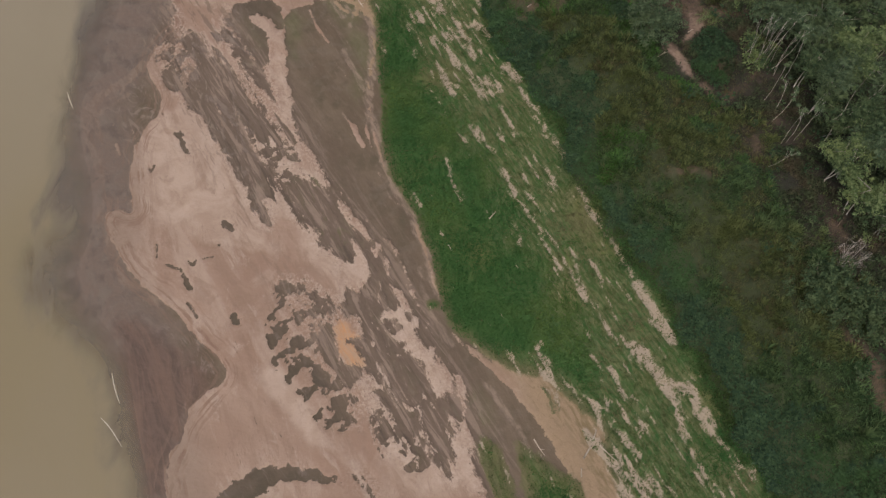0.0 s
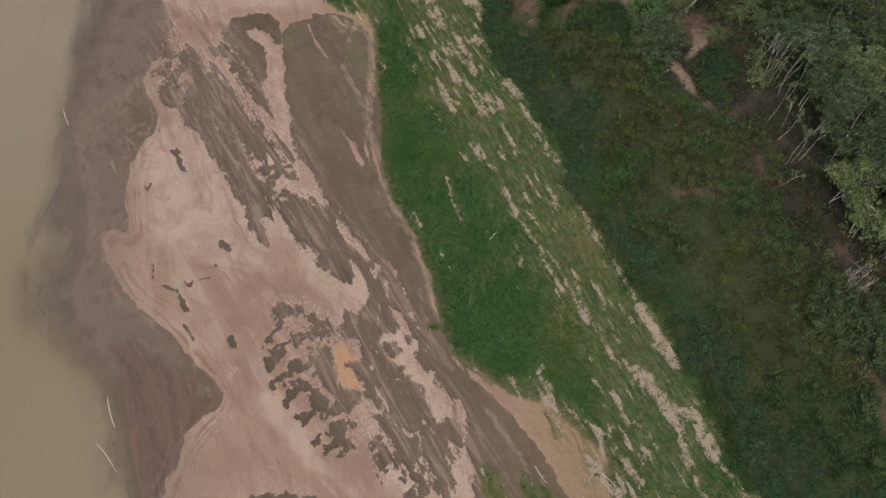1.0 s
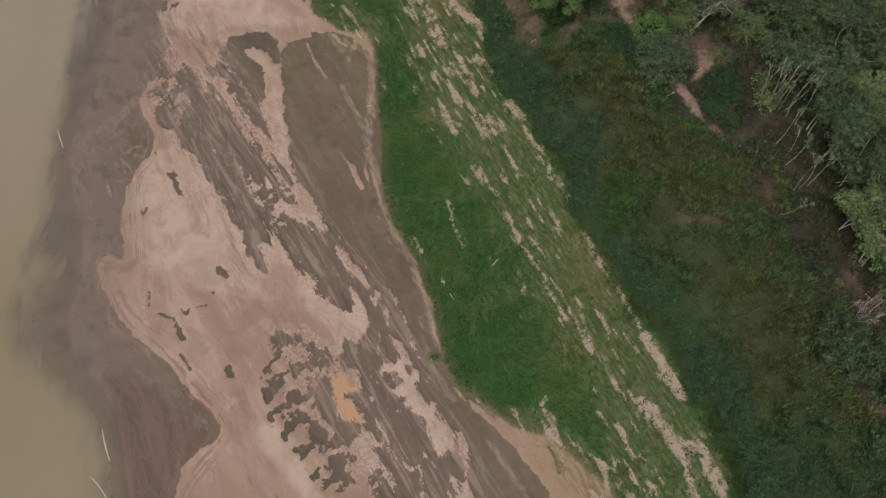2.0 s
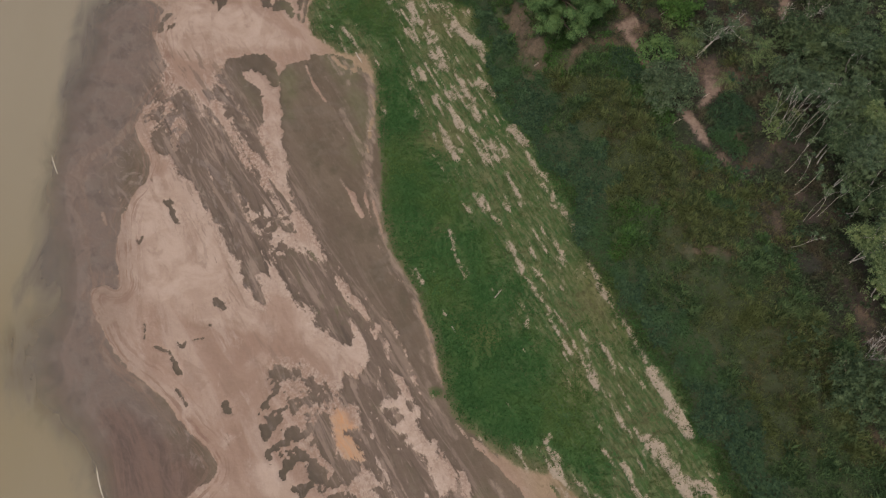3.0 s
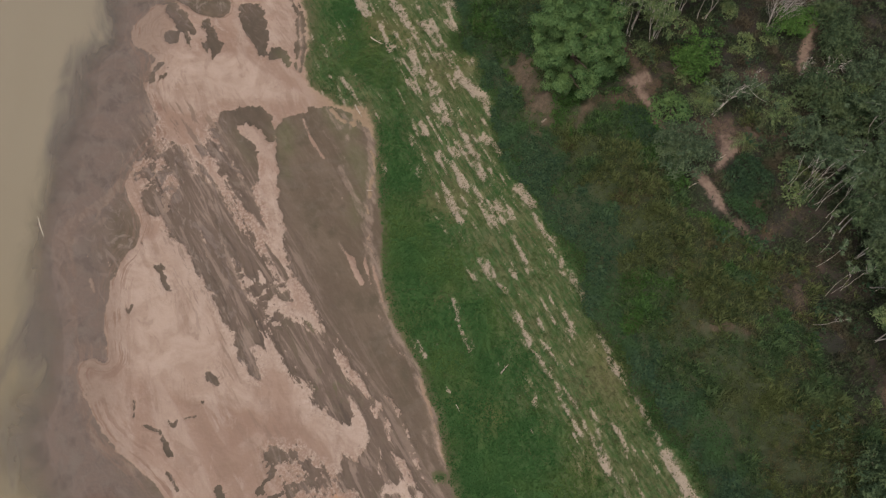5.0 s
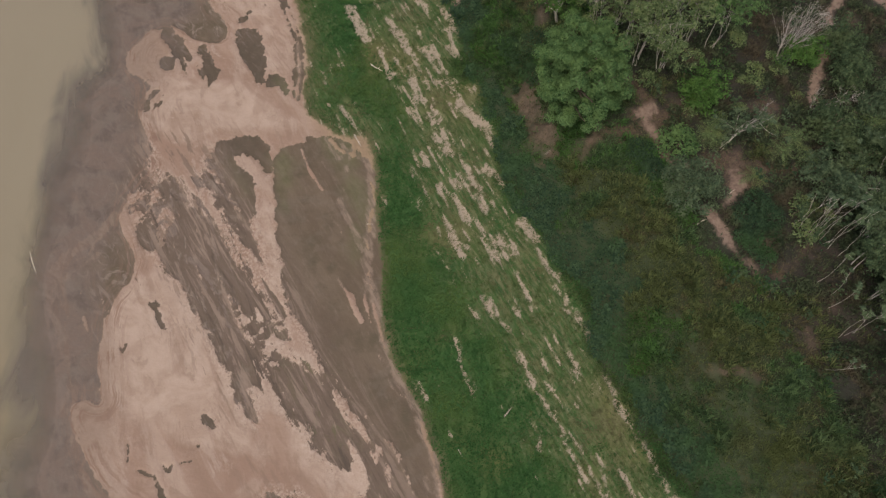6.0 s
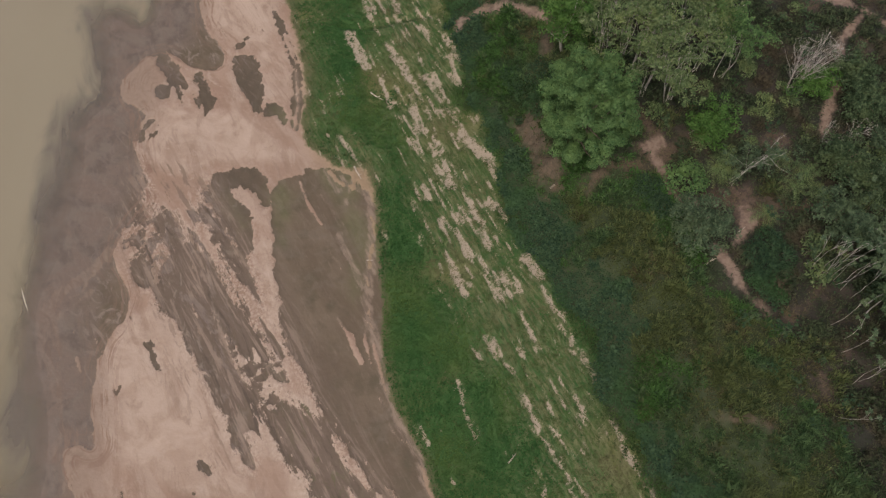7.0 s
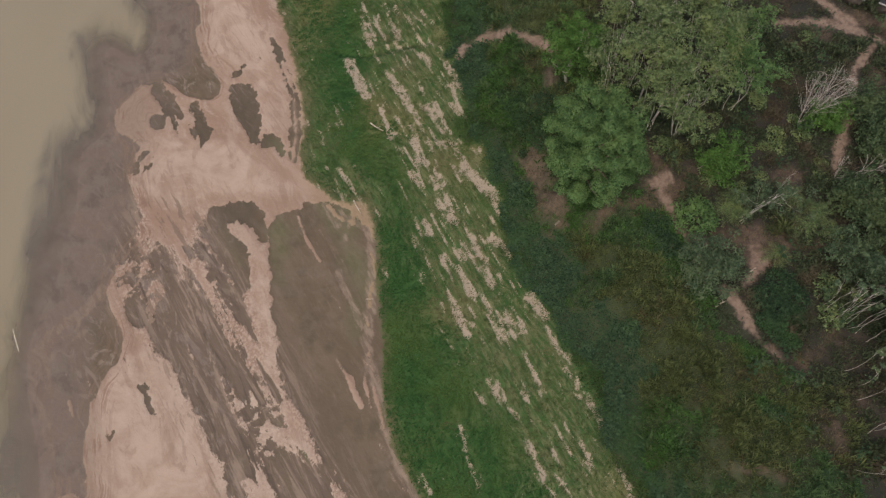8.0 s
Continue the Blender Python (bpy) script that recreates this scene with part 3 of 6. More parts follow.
cut([(-25.5, 58.9), (-24.1, 56.1), (-22.3, 53.5), (-20.9, 52.3), (-19.9, 51.9), (-19.2, 49.6), (-18.4, 48.0), (-17.8, 48.9), (-16.6, 47.3), (-15.2, 45.9), (-14.3, 46.6), (-13.2, 46.6), (-13.8, 49.5), (-12.4, 48.8), (-11.0, 46.6), (-10.2, 44.2), (-10.2, 42.4), (-11.2, 42.0), (-12.1, 41.5), (-13.5, 40.7), (-14.4, 39.3), (-14.9, 38.2), (-12.8, 35.8), (-11.3, 33.6), (-10.7, 30.3), (-9.8, 26.9), (-7.3, 23.7), (-6.5, 21.7), (-5.1, 20.2), (-3.7, 19.9), (-3.3, 21.9), (-3.1, 22.5), (-2.5, 20.6), (-1.4, 18.5), (-0.5, 16.4), (0.4, 14.9), (1.0, 14.9), (1.6, 19.9), (2.4, 23.8), (1.3, 30.2), (-3.6, 38.7), (-5.4, 43.3), (-8.1, 48.9), (-12.6, 53.9), (-16.4, 58.0), (-20.2, 60.1), (-23.8, 60.7)])
cut([(-25.7, 34.2), (-24.0, 34.3), (-23.8, 32.9), (-25.1, 32.9)])
cut([(-24.5, 35.5), (-23.1, 35.8), (-23.1, 34.6), (-24.3, 34.6)])
cut([(-21.7, 37.7), (-20.8, 37.7), (-20.3, 35.8), (-21.3, 36.1)])
cut([(-22.2, 33.4), (-20.2, 33.8), (-20.5, 32.4), (-21.9, 32.4)])
cut([(-20.0, 41.3), (-18.7, 41.0), (-17.3, 39.4), (-16.5, 37.9), (-17.5, 38.4), (-18.7, 39.7)])
cut([(-18.3, 28.2), (-16.6, 28.8), (-16.1, 28.3), (-17.7, 26.9)])
cut([(-16.9, 27.3), (-16.2, 27.3), (-16.2, 26.6), (-16.7, 26.6)])
cut([(-15.6, 24.2), (-14.4, 24.6), (-14.4, 23.4), (-15.5, 23.4)])
cut([(-12.8, 25.1), (-11.7, 25.4), (-11.8, 24.2), (-12.4, 24.0)])
cut([(-15.2, 22.5), (-14.2, 22.6), (-14.3, 21.9), (-15.0, 21.9)])
cut([(-13.9, 22.3), (-12.3, 22.8), (-12.7, 21.8), (-13.6, 21.9)])
cut([(-6.5, 20.1), (-5.5, 20.6), (-5.1, 19.8), (-6.0, 19.6)])
cut([(-5.5, 18.1), (-4.5, 18.4), (-4.7, 17.7), (-5.3, 17.5)])
cut([(-50.6, 120.9), (-49.2, 121.1), (-48.1, 120.0), (-46.4, 118.4), (-45.7, 116.3), (-44.5, 115.1), (-45.0, 113.8), (-46.1, 114.7), (-45.4, 112.5), (-44.2, 110.1), (-45.7, 111.9), (-47.0, 114.7), (-48.5, 116.3), (-50.1, 118.4)])
cut([(-50.3, 114.1), (-48.7, 114.8), (-47.4, 114.1), (-47.8, 111.8), (-49.0, 111.6), (-49.8, 112.5)])
cut([(-44.3, 115.8), (-43.5, 117.4), (-42.3, 117.4), (-41.5, 115.2), (-40.5, 112.8), (-38.4, 112.1), (-39.3, 110.6), (-40.4, 109.7), (-40.3, 107.6), (-41.4, 109.2), (-42.5, 111.4), (-43.3, 114.6)])
cut([(-38.0, 120.9), (-35.4, 121.1), (-33.7, 120.4), (-32.6, 118.3), (-31.7, 112.7), (-31.4, 108.4), (-32.4, 108.5), (-34.0, 110.3), (-35.4, 113.3), (-37.0, 116.2)])
cut([(-37.7, 122.4), (-36.2, 124.5), (-35.0, 125.0), (-35.2, 123.8), (-36.6, 122.1)])
cut([(-31.1, 109.4), (-30.5, 110.8), (-29.5, 110.9), (-28.0, 109.6), (-26.8, 107.7), (-27.1, 106.2), (-28.3, 107.2), (-29.6, 108.5), (-30.4, 107.8)])
# sand left standing in the mud
add([(-15.9, 56.1), (-15.2, 56.2), (-14.0, 54.4), (-13.3, 53.1), (-11.8, 51.9), (-11.2, 50.4), (-9.6, 49.2), (-9.2, 48.0), (-10.1, 46.4), (-10.6, 47.4), (-10.5, 48.8), (-12.0, 50.0), (-13.6, 51.3), (-14.6, 52.9)])
add([(-8.1, 42.5), (-7.0, 41.7), (-5.8, 41.5), (-5.1, 39.6), (-4.3, 38.3), (-3.5, 35.7), (-3.6, 33.8), (-2.9, 32.7), (-1.8, 31.4), (-1.4, 32.9), (-0.9, 30.2), (0.1, 29.6), (1.0, 28.9), (1.1, 26.9), (1.5, 24.4), (0.9, 25.2), (1.0, 23.2), (0.4, 25.2), (-0.1, 26.0), (-0.3, 24.0), (-0.9, 23.2), (-1.6, 25.4), (-2.1, 27.6), (-2.6, 29.4), (-3.9, 31.0), (-4.7, 30.1), (-5.7, 30.1), (-6.8, 31.0), (-6.1, 32.2), (-6.8, 33.5), (-7.6, 34.4), (-8.5, 34.8), (-9.3, 36.5), (-9.6, 37.2), (-8.6, 38.0), (-7.9, 38.2), (-6.9, 37.5), (-6.4, 38.3), (-7.0, 39.7), (-7.8, 41.0)])
add([(-11.5, 29.6), (-10.2, 28.3), (-8.8, 26.7), (-7.4, 25.9), (-6.1, 24.3), (-6.4, 23.6), (-8.1, 25.3), (-10.1, 26.2), (-11.3, 26.1), (-12.5, 26.1), (-12.3, 27.9)])
add([(0.9, 23.1), (1.4, 21.1), (2.0, 19.9), (2.4, 21.4), (2.9, 21.9), (3.7, 21.1), (4.0, 19.2), (4.1, 17.5), (3.1, 17.7), (4.2, 16.6), (4.8, 14.8), (5.7, 11.2), (8.3, 5.1), (3.3, 5.1), (1.0, 11.2), (1.0, 15.5), (0.5, 17.7), (0.9, 19.9)])
add([(1.6, 27.9), (2.7, 28.2), (3.5, 25.3), (2.8, 24.2), (2.2, 25.3), (1.6, 26.1)])
add([(-1.9, 22.2), (-1.1, 21.9), (-0.5, 19.9), (-1.2, 20.1)])
add([(-8.9, 46.6), (-8.4, 46.5), (-7.9, 45.1), (-7.7, 43.2), (-8.3, 43.5), (-8.8, 45.1)])
add([(-9.5, 42.4), (-9.0, 42.2), (-8.3, 40.1), (-7.7, 38.0), (-8.4, 38.2), (-8.9, 40.6)])
add([(-15.8, 37.3), (-14.3, 38.9), (-12.1, 38.4), (-11.3, 35.2), (-12.2, 33.8), (-10.7, 29.5), (-14.3, 29.9), (-16.1, 33.3)])
add([(-35.5, 94.6), (-34.4, 95.2), (-32.8, 93.8), (-30.2, 92.0), (-29.5, 90.8), (-30.8, 89.8), (-32.0, 91.2), (-33.7, 92.5)])
add([(-22.3, 65.7), (-21.3, 65.2), (-19.2, 61.8), (-20.7, 62.6)])
add([(1.3, 33.9), (4.1, 32.5), (7.6, 29.4), (11.5, 27.8), (13.7, 26.0), (17.4, 23.6), (21.2, 21.1), (21.8, 19.8), (19.6, 17.6), (21.7, 13.9), (22.6, 10.8), (25.8, 3.8), (19.5, 3.8), (17.9, 10.8), (16.4, 15.1), (15.1, 17.6), (12.7, 21.7), (9.4, 25.7), (6.0, 29.5)])
# holes in the crust
hole([(-8.7, 36.4), (-8.2, 36.4), (-8.2, 35.8), (-8.6, 35.8)])
hole([(-5.5, 37.4), (-4.8, 37.3), (-4.7, 36.3), (-5.2, 36.2)])
hole([(-8.1, 36.2), (-6.9, 36.8), (-6.6, 36.3), (-7.5, 35.8), (-7.7, 34.9), (-8.2, 35.1)])
hole([(-7.6, 34.6), (-6.9, 35.6), (-6.0, 35.8), (-6.3, 34.8), (-7.2, 34.0)])
hole([(-6.4, 32.6), (-5.5, 33.2), (-5.2, 32.8), (-6.1, 32.2)])
hole([(-6.3, 31.7), (-5.3, 31.8), (-5.4, 31.3), (-6.1, 31.3)])
hole([(-5.0, 31.9), (-4.3, 31.8), (-4.4, 31.4), (-5.0, 31.4)])
hole([(-14.0, 33.3), (-13.1, 33.7), (-12.2, 33.6), (-11.4, 32.1), (-10.9, 30.8), (-11.6, 31.1), (-12.3, 32.5), (-13.1, 33.0)])
# lens-shaped pools between the braids
hole([(-7.5, 29.9), (-6.3, 31.2), (-4.3, 31.2), (-3.0, 29.6), (-2.3, 27.1), (-2.5, 25.0), (-3.4, 23.9), (-4.6, 25.0), (-5.9, 26.6), (-7.0, 28.1)])
hole([(-9.9, 26.5), (-8.0, 25.7), (-6.1, 23.6), (-3.6, 22.1), (-3.7, 19.9), (-5.0, 20.5), (-6.6, 21.7), (-8.3, 24.1)])
hole([(-2.7, 22.5), (-1.3, 19.6), (0.6, 14.9), (1.0, 18.4), (0.5, 22.2), (-0.7, 22.9), (-1.3, 24.5)])
hole([(-14.7, 38.0), (-12.4, 40.1), (-11.2, 41.5), (-10.9, 38.2), (-11.3, 35.0), (-12.3, 37.7), (-13.8, 37.3)])
hole([(-18.2, 34.3), (-16.4, 36.1), (-15.8, 34.1), (-14.8, 31.0), (-14.2, 28.3), (-15.7, 29.2), (-17.1, 31.4)])
hole([(-14.3, 29.9), (-11.9, 29.7), (-11.4, 28.3), (-12.2, 27.5), (-12.6, 26.3), (-13.7, 26.6)])
hole([(-10.2, 35.0), (-9.3, 34.1), (-8.2, 31.4), (-7.7, 28.3), (-8.5, 27.5), (-9.4, 30.1)])
# ribbons of sand that part the pools
add([(-7.9, 42.7), (-7.2, 41.0), (-7.4, 39.6), (-5.8, 38.9), (-4.4, 38.0), (-3.5, 35.4), (-3.7, 34.1), (-4.6, 34.5), (-5.3, 37.3), (-7.1, 40.1), (-8.1, 41.3)])
add([(-4.0, 33.8), (-2.7, 32.7), (-1.4, 30.5), (-0.3, 29.6), (0.8, 29.2), (1.3, 25.8), (0.5, 24.9), (-0.1, 25.4), (-0.4, 24.1), (-0.9, 23.3), (-1.3, 25.4), (-2.1, 29.2)])
add([(-9.2, 36.8), (-7.1, 37.3), (-5.3, 35.4), (-5.0, 33.2), (-3.8, 31.8), (-5.2, 30.5), (-6.5, 31.0), (-6.3, 32.3), (-7.8, 34.1)])
silt_line([(-10.8, 42.0), (-10.5, 37.3), (-9.8, 32.7), (-8.9, 28.3), (-7.8, 26.0), (-6.1, 24.4), (-4.4, 23.5), (-3.4, 23.5), (-2.9, 25.7)], 0.34)
silt_line([(-9.0, 42.5), (-9.6, 39.6), (-9.0, 37.3), (-7.6, 32.7)], 0.28)
silt_line([(-7.4, 29.6), (-6.4, 27.1), (-4.7, 24.6)], 0.3)
silt_line([(-3.4, 23.3), (-2.3, 20.0), (-1.3, 18.0)], 0.4)
silt_line([(0.8, 23.3), (0.7, 20.0), (1.0, 16.8)], 0.3)
# thin lines of dry silt on the mud
silt_line([(-24.0, 95.7), (-22.3, 91.5), (-20.2, 88.2)], 0.20)
silt_line([(-20.6, 93.4), (-16.7, 88.1)], 0.08)
silt_line([(-19.0, 84.4), (-16.6, 80.7)], 0.14)
silt_line([(-12.7, 93.9), (-12.0, 91.0), (-11.6, 87.3)], 0.28)
silt_line([(-12.1, 84.6), (-12.7, 79.4), (-12.0, 72.7), (-9.9, 67.9)], 0.26)
silt_line([(-11.3, 69.0), (-8.4, 58.8), (-4.0, 51.7), (-1.6, 44.1), (-0.5, 39.6)], 0.24)
silt_line([(-12.3, 76.4), (-12.6, 69.6), (-10.5, 62.0), (-8.3, 56.8), (-5.6, 54.2)], 0.12)
silt_line([(-13.6, 95.1), (-11.8, 86.1)], 0.20)
silt_line([(-16.8, 73.2), (-14.9, 70.2), (-13.0, 66.4)], 0.31)
silt_line([(-21.4, 99.4), (-17.7, 95.4), (-15.4, 94.4)], 0.23)
silt_line([(-15.2, 99.3), (-13.4, 96.8), (-12.2, 93.8)], 0.23)
silt_line([(-16.4, 58.0), (-15.7, 54.9)], 0.08)
silt_line([(-19.9, 63.3), (-19.2, 61.6)], 0.08)
silt_line([(1.3, 34.3), (5.3, 30.9), (9.1, 28.1)], 0.20)
silt_line([(2.7, 26.1), (3.4, 23.7)], 0.31)
silt_line([(3.9, 17.7), (4.9, 13.3), (5.4, 11.2)], 0.47)
silt_line([(1.2, 22.2), (3.1, 17.7), (4.3, 13.3)], 0.62)
silt_line([(-27.6, 131.1), (-26.3, 125.0), (-25.3, 120.3)], 0.31)
silt_line([(-29.0, 125.1), (-26.6, 119.2), (-25.5, 110.3), (-25.8, 104.1)], 0.31)
silt_line([(-32.1, 137.6), (-29.4, 129.9), (-27.1, 125.0)], 0.27)
silt_line([(-11.1, 42.0), (-11.1, 38.8), (-10.7, 36.2), (-9.9, 33.5), (-9.4, 30.7), (-8.3, 29.0), (-7.4, 26.2), (-6.1, 24.4), (-4.8, 23.6), (-3.7, 23.3)], 0.20)
silt_line([(-3.7, 23.3), (-3.2, 24.9), (-2.8, 26.2)], 0.12)
silt_line([(-10.3, 42.0), (-9.7, 39.7), (-9.2, 38.3)], 0.11)
silt_line([(-9.5, 35.2), (-8.7, 33.6)], 0.08)
silt_line([(-8.2, 32.9), (-7.4, 31.1)], 0.12)
silt_line([(-7.5, 30.1), (-6.6, 28.0), (-5.4, 25.8), (-4.8, 24.7)], 0.13)
silt_line([(-24.5, 57.6), (-22.8, 55.5)], 0.11)
silt_line([(-23.3, 58.6), (-21.0, 56.8), (-18.8, 54.4), (-15.7, 51.9)], 0.09)
silt_line([(-16.4, 57.4), (-15.8, 56.1)], 0.06)
silt_line([(-35.7, 90.3), (-34.7, 88.0), (-32.6, 84.7)], 0.10)
silt_line([(-40.4, 86.2), (-38.6, 84.8), (-35.4, 81.5), (-32.3, 78.3), (-30.7, 75.9), (-30.0, 73.8)], 0.20)
silt_line([(-31.3, 76.0), (-29.5, 71.4)], 0.12)
silt_line([(-43.6, 79.8), (-41.2, 76.2), (-39.6, 74.6)], 0.12)
silt_line([(-41.8, 79.8), (-42.2, 78.2)], 0.12)
silt_line([(-40.4, 76.7), (-39.8, 76.0)], 0.09)
silt_line([(-39.0, 82.0), (-39.0, 81.2)], 0.23)
silt_line([(-41.3, 86.2), (-40.5, 85.3)], 0.23)
silt_line([(-34.1, 73.0), (-33.5, 71.7)], 0.31)
silt_line([(-38.4, 75.6), (-37.0, 71.6), (-35.3, 68.6)], 0.09)
silt_line([(-35.2, 74.5), (-33.8, 71.0)], 0.12)
silt_line([(-49.4, 56.8), (-48.5, 55.0)], 0.31)
silt_line([(-51.3, 55.4), (-50.8, 54.6)], 0.23)
silt_line([(-53.6, 67.3), (-52.7, 65.4)], 0.20)
silt_line([(-51.5, 70.2), (-50.1, 66.8)], 0.20)
silt_line([(-55.0, 71.2), (-54.5, 72.1)], 0.08)
# cracks and dark flecks in the crust
dark_line([(-33.1, 70.0), (-32.4, 70.3)], 0.08)
dark_line([(-32.8, 68.7), (-31.6, 69.1)], 0.11)
dark_line([(-32.1, 67.5), (-31.2, 67.8)], 0.12)
dark_line([(-33.5, 71.7), (-32.1, 70.7)], 0.09)
dark_line([(-28.9, 66.0), (-27.2, 66.1)], 0.08)
dark_line([(-26.8, 66.8), (-25.8, 67.3)], 0.08)
dark_line([(-27.9, 62.9), (-27.5, 63.2)], 0.08)
dark_line([(-25.8, 65.2), (-25.3, 65.3)], 0.08)
dark_line([(-44.3, 69.5), (-43.4, 68.7), (-42.4, 66.3)], 0.16)
dark_line([(-42.0, 66.5), (-41.5, 65.7)], 0.08)
dark_line([(-47.5, 62.9), (-47.2, 62.2)], 0.08)
dark_line([(-46.8, 63.3), (-47.0, 62.2)], 0.08)
dark_line([(-30.1, 57.5), (-28.5, 55.7), (-27.6, 53.0)], 0.31)
dark_line([(-34.3, 52.6), (-34.0, 52.0)], 0.12)
dark_line([(-33.3, 52.3), (-32.7, 51.5)], 0.31)
dark_line([(-29.5, 56.9), (-27.7, 55.0)], 0.31)
dark_line([(-28.0, 63.8), (-27.1, 61.0)], 0.08)
dark_line([(-34.4, 49.0), (-34.2, 48.8)], 0.12)
dark_line([(-38.8, 46.4), (-38.2, 45.8)], 0.16)
dark_line([(-37.9, 45.8), (-37.6, 46.4)], 0.16)
dark_line([(-36.5, 46.7), (-35.1, 47.0)], 0.12)
dark_line([(-42.0, 45.8), (-39.8, 45.0), (-38.8, 43.8)], 0.08)
dark_line([(-44.0, 49.1), (-43.6, 47.0)], 0.09)
dark_line([(-37.8, 39.5), (-36.1, 37.2)], 0.09)
dark_line([(-10.4, 23.9), (-7.2, 20.8)], 0.05)
dark_line([(-11.9, 14.8), (-9.2, 12.0)], 0.11)
dark_line([(-10.8, 14.5), (-9.6, 12.8)], 0.08)
# low silt spits along the grass and the water
silt_spit([(-12.9, 94.0), (-12.2, 88.0), (-12.4, 80.0), (-12.2, 72.7), (-9.9, 66.9)], 0.75)
silt_spit([(-10.6, 67.6), (-8.2, 59.6), (-4.6, 53.4), (-2.1, 46.1), (-0.9, 40.6)], 0.7)
silt_spit([(-20.2, 97.7), (-19.0, 95.4), (-17.8, 94.0)], 0.31)
silt_spit([(-17.7, 96.4), (-14.1, 93.9), (-12.7, 91.0)], 0.39)
silt_spit([(-16.0, 95.8), (-16.4, 92.0)], 0.23)
silt_spit([(-12.7, 90.1), (-11.3, 82.9)], 0.39)
silt_spit([(-17.2, 86.5), (-14.8, 81.2), (-13.4, 77.7)], 0.39)
silt_spit([(-13.3, 76.1), (-11.1, 71.1)], 0.39)
silt_spit([(-8.6, 63.5), (-5.5, 57.2), (-2.6, 50.3)], 0.31)
silt_spit([(6.0, 26.9), (10.4, 20.6), (12.4, 15.4)], 0.47)
silt_spit([(-3.7, 44.1), (-1.6, 37.0), (1.3, 32.7)], 0.39)
silt_spit([(-59.5, 74.4), (-57.7, 77.8), (-54.1, 80.6), (-52.4, 83.9)], 0.9)
silt_spit([(-59.5, 74.4), (-57.7, 69.9), (-56.0, 68.3)], 0.8)
silt_spit([(-57.0, 76.5), (-55.1, 77.3), (-54.0, 79.9)], 0.23)
silt_spit([(-59.8, 72.0), (-57.0, 74.3), (-53.0, 78.4)], 0.31)
silt_spit([(-53.5, 53.4), (-51.1, 48.5), (-48.5, 43.8), (-42.2, 39.7)], 0.31)
silt_spit([(-37.1, 17.9), (-37.1, 14.2)], 0.39)
silt_spit([(-35.9, 25.7), (-36.0, 21.0)], 0.23)
silt_spit([(-54.8, 109.8), (-55.1, 116.4), (-52.6, 121.5)], 0.39)
silt_spit([(-56.5, 66.7), (-54.4, 60.6)], 0.23)
silt_spit([(-59.9, 72.9), (-57.9, 67.9), (-55.2, 62.5), (-53.9, 58.3), (-53.6, 53.7), (-50.5, 48.4), (-48.7, 44.6)], 0.55)
BRAID = [(-46.0, 93.4), (-33.7, 74.7), (-25.5, 59.2), (-15.6, 44.3), (-8.4, 31.9), (-1.8, 19.2), (1.9, 11.8)]
# pale dry crust, and green films on the mud
pale([(-48.7, 73.2), (-42.3, 74.9), (-36.5, 66.9), (-30.8, 58.3), (-27.3, 50.2), (-22.7, 47.3), (-29.7, 48.3), (-38.7, 50.4), (-46.8, 53.9), (-49.2, 62.7)])
pale([(-21.8, 52.5), (-18.4, 48.1), (-14.0, 46.2), (-12.4, 49.0), (-10.0, 43.3), (-12.0, 41.1), (-19.0, 44.4), (-21.9, 48.2)])
pale([(-25.6, 30.5), (-22.7, 29.6), (-20.0, 25.5), (-17.4, 22.4), (-14.8, 18.5), (-17.1, 18.6), (-22.2, 24.0), (-25.7, 27.2)])
pale([(-10.3, 40.6), (-3.6, 37.0), (1.2, 25.3), (4.2, 17.7), (5.6, 11.8), (-6.2, 11.8), (-7.2, 20.0), (-11.3, 25.4)])
pale([(-50.6, 101.4), (-52.2, 105.6), (-51.3, 110.9), (-46.1, 109.8), (-36.9, 109.6), (-27.1, 103.1), (-23.2, 99.9), (-28.5, 99.1), (-37.5, 100.3), (-44.1, 96.4)])
pale([(-46.0, 139.3), (-37.3, 139.1), (-33.5, 131.3), (-30.4, 119.3), (-32.2, 118.3), (-33.6, 122.9), (-38.6, 124.3), (-43.0, 128.0)])
pale([(-30.4, 90.4), (-26.6, 81.6), (-23.5, 67.7), (-23.4, 61.2), (-27.6, 62.4), (-31.9, 67.9), (-27.3, 68.9), (-28.3, 79.2)])
moss([(-22.3, 99.4), (-17.8, 98.3), (-13.4, 96.8), (-14.0, 92.0), (-17.5, 92.1), (-20.2, 95.0)])
moss([(-21.5, 99.9), (-16.9, 97.8), (-14.2, 95.8), (-15.4, 93.0), (-18.4, 94.0)])
moss([(-17.4, 91.1), (-13.1, 90.1), (-12.4, 82.9), (-15.3, 82.9)])
moss([(-15.9, 82.1), (-13.4, 82.0), (-13.2, 76.1), (-14.7, 74.0), (-16.0, 77.8)])
moss([(-23.5, 63.7), (-20.7, 60.9), (-18.8, 57.3), (-20.4, 56.9), (-22.8, 60.1)])
moss([(-22.2, 57.1), (-18.4, 54.5), (-13.8, 50.4), (-14.5, 48.1), (-18.5, 50.0)])
moss([(-28.7, 96.0), (-25.8, 95.4), (-24.5, 91.3), (-24.9, 84.7), (-26.3, 84.7), (-28.2, 90.3)])
moss([(3.6, 26.1), (5.9, 25.3), (7.3, 20.6), (5.0, 19.9), (3.9, 23.0)])
moss([(-30.7, 110.7), (-27.2, 109.9), (-25.4, 105.1), (-27.2, 105.1), (-29.3, 108.1)])
moss([(-36.4, 94.8), (-33.9, 92.4), (-30.8, 87.7), (-32.1, 87.7), (-35.1, 91.5)])
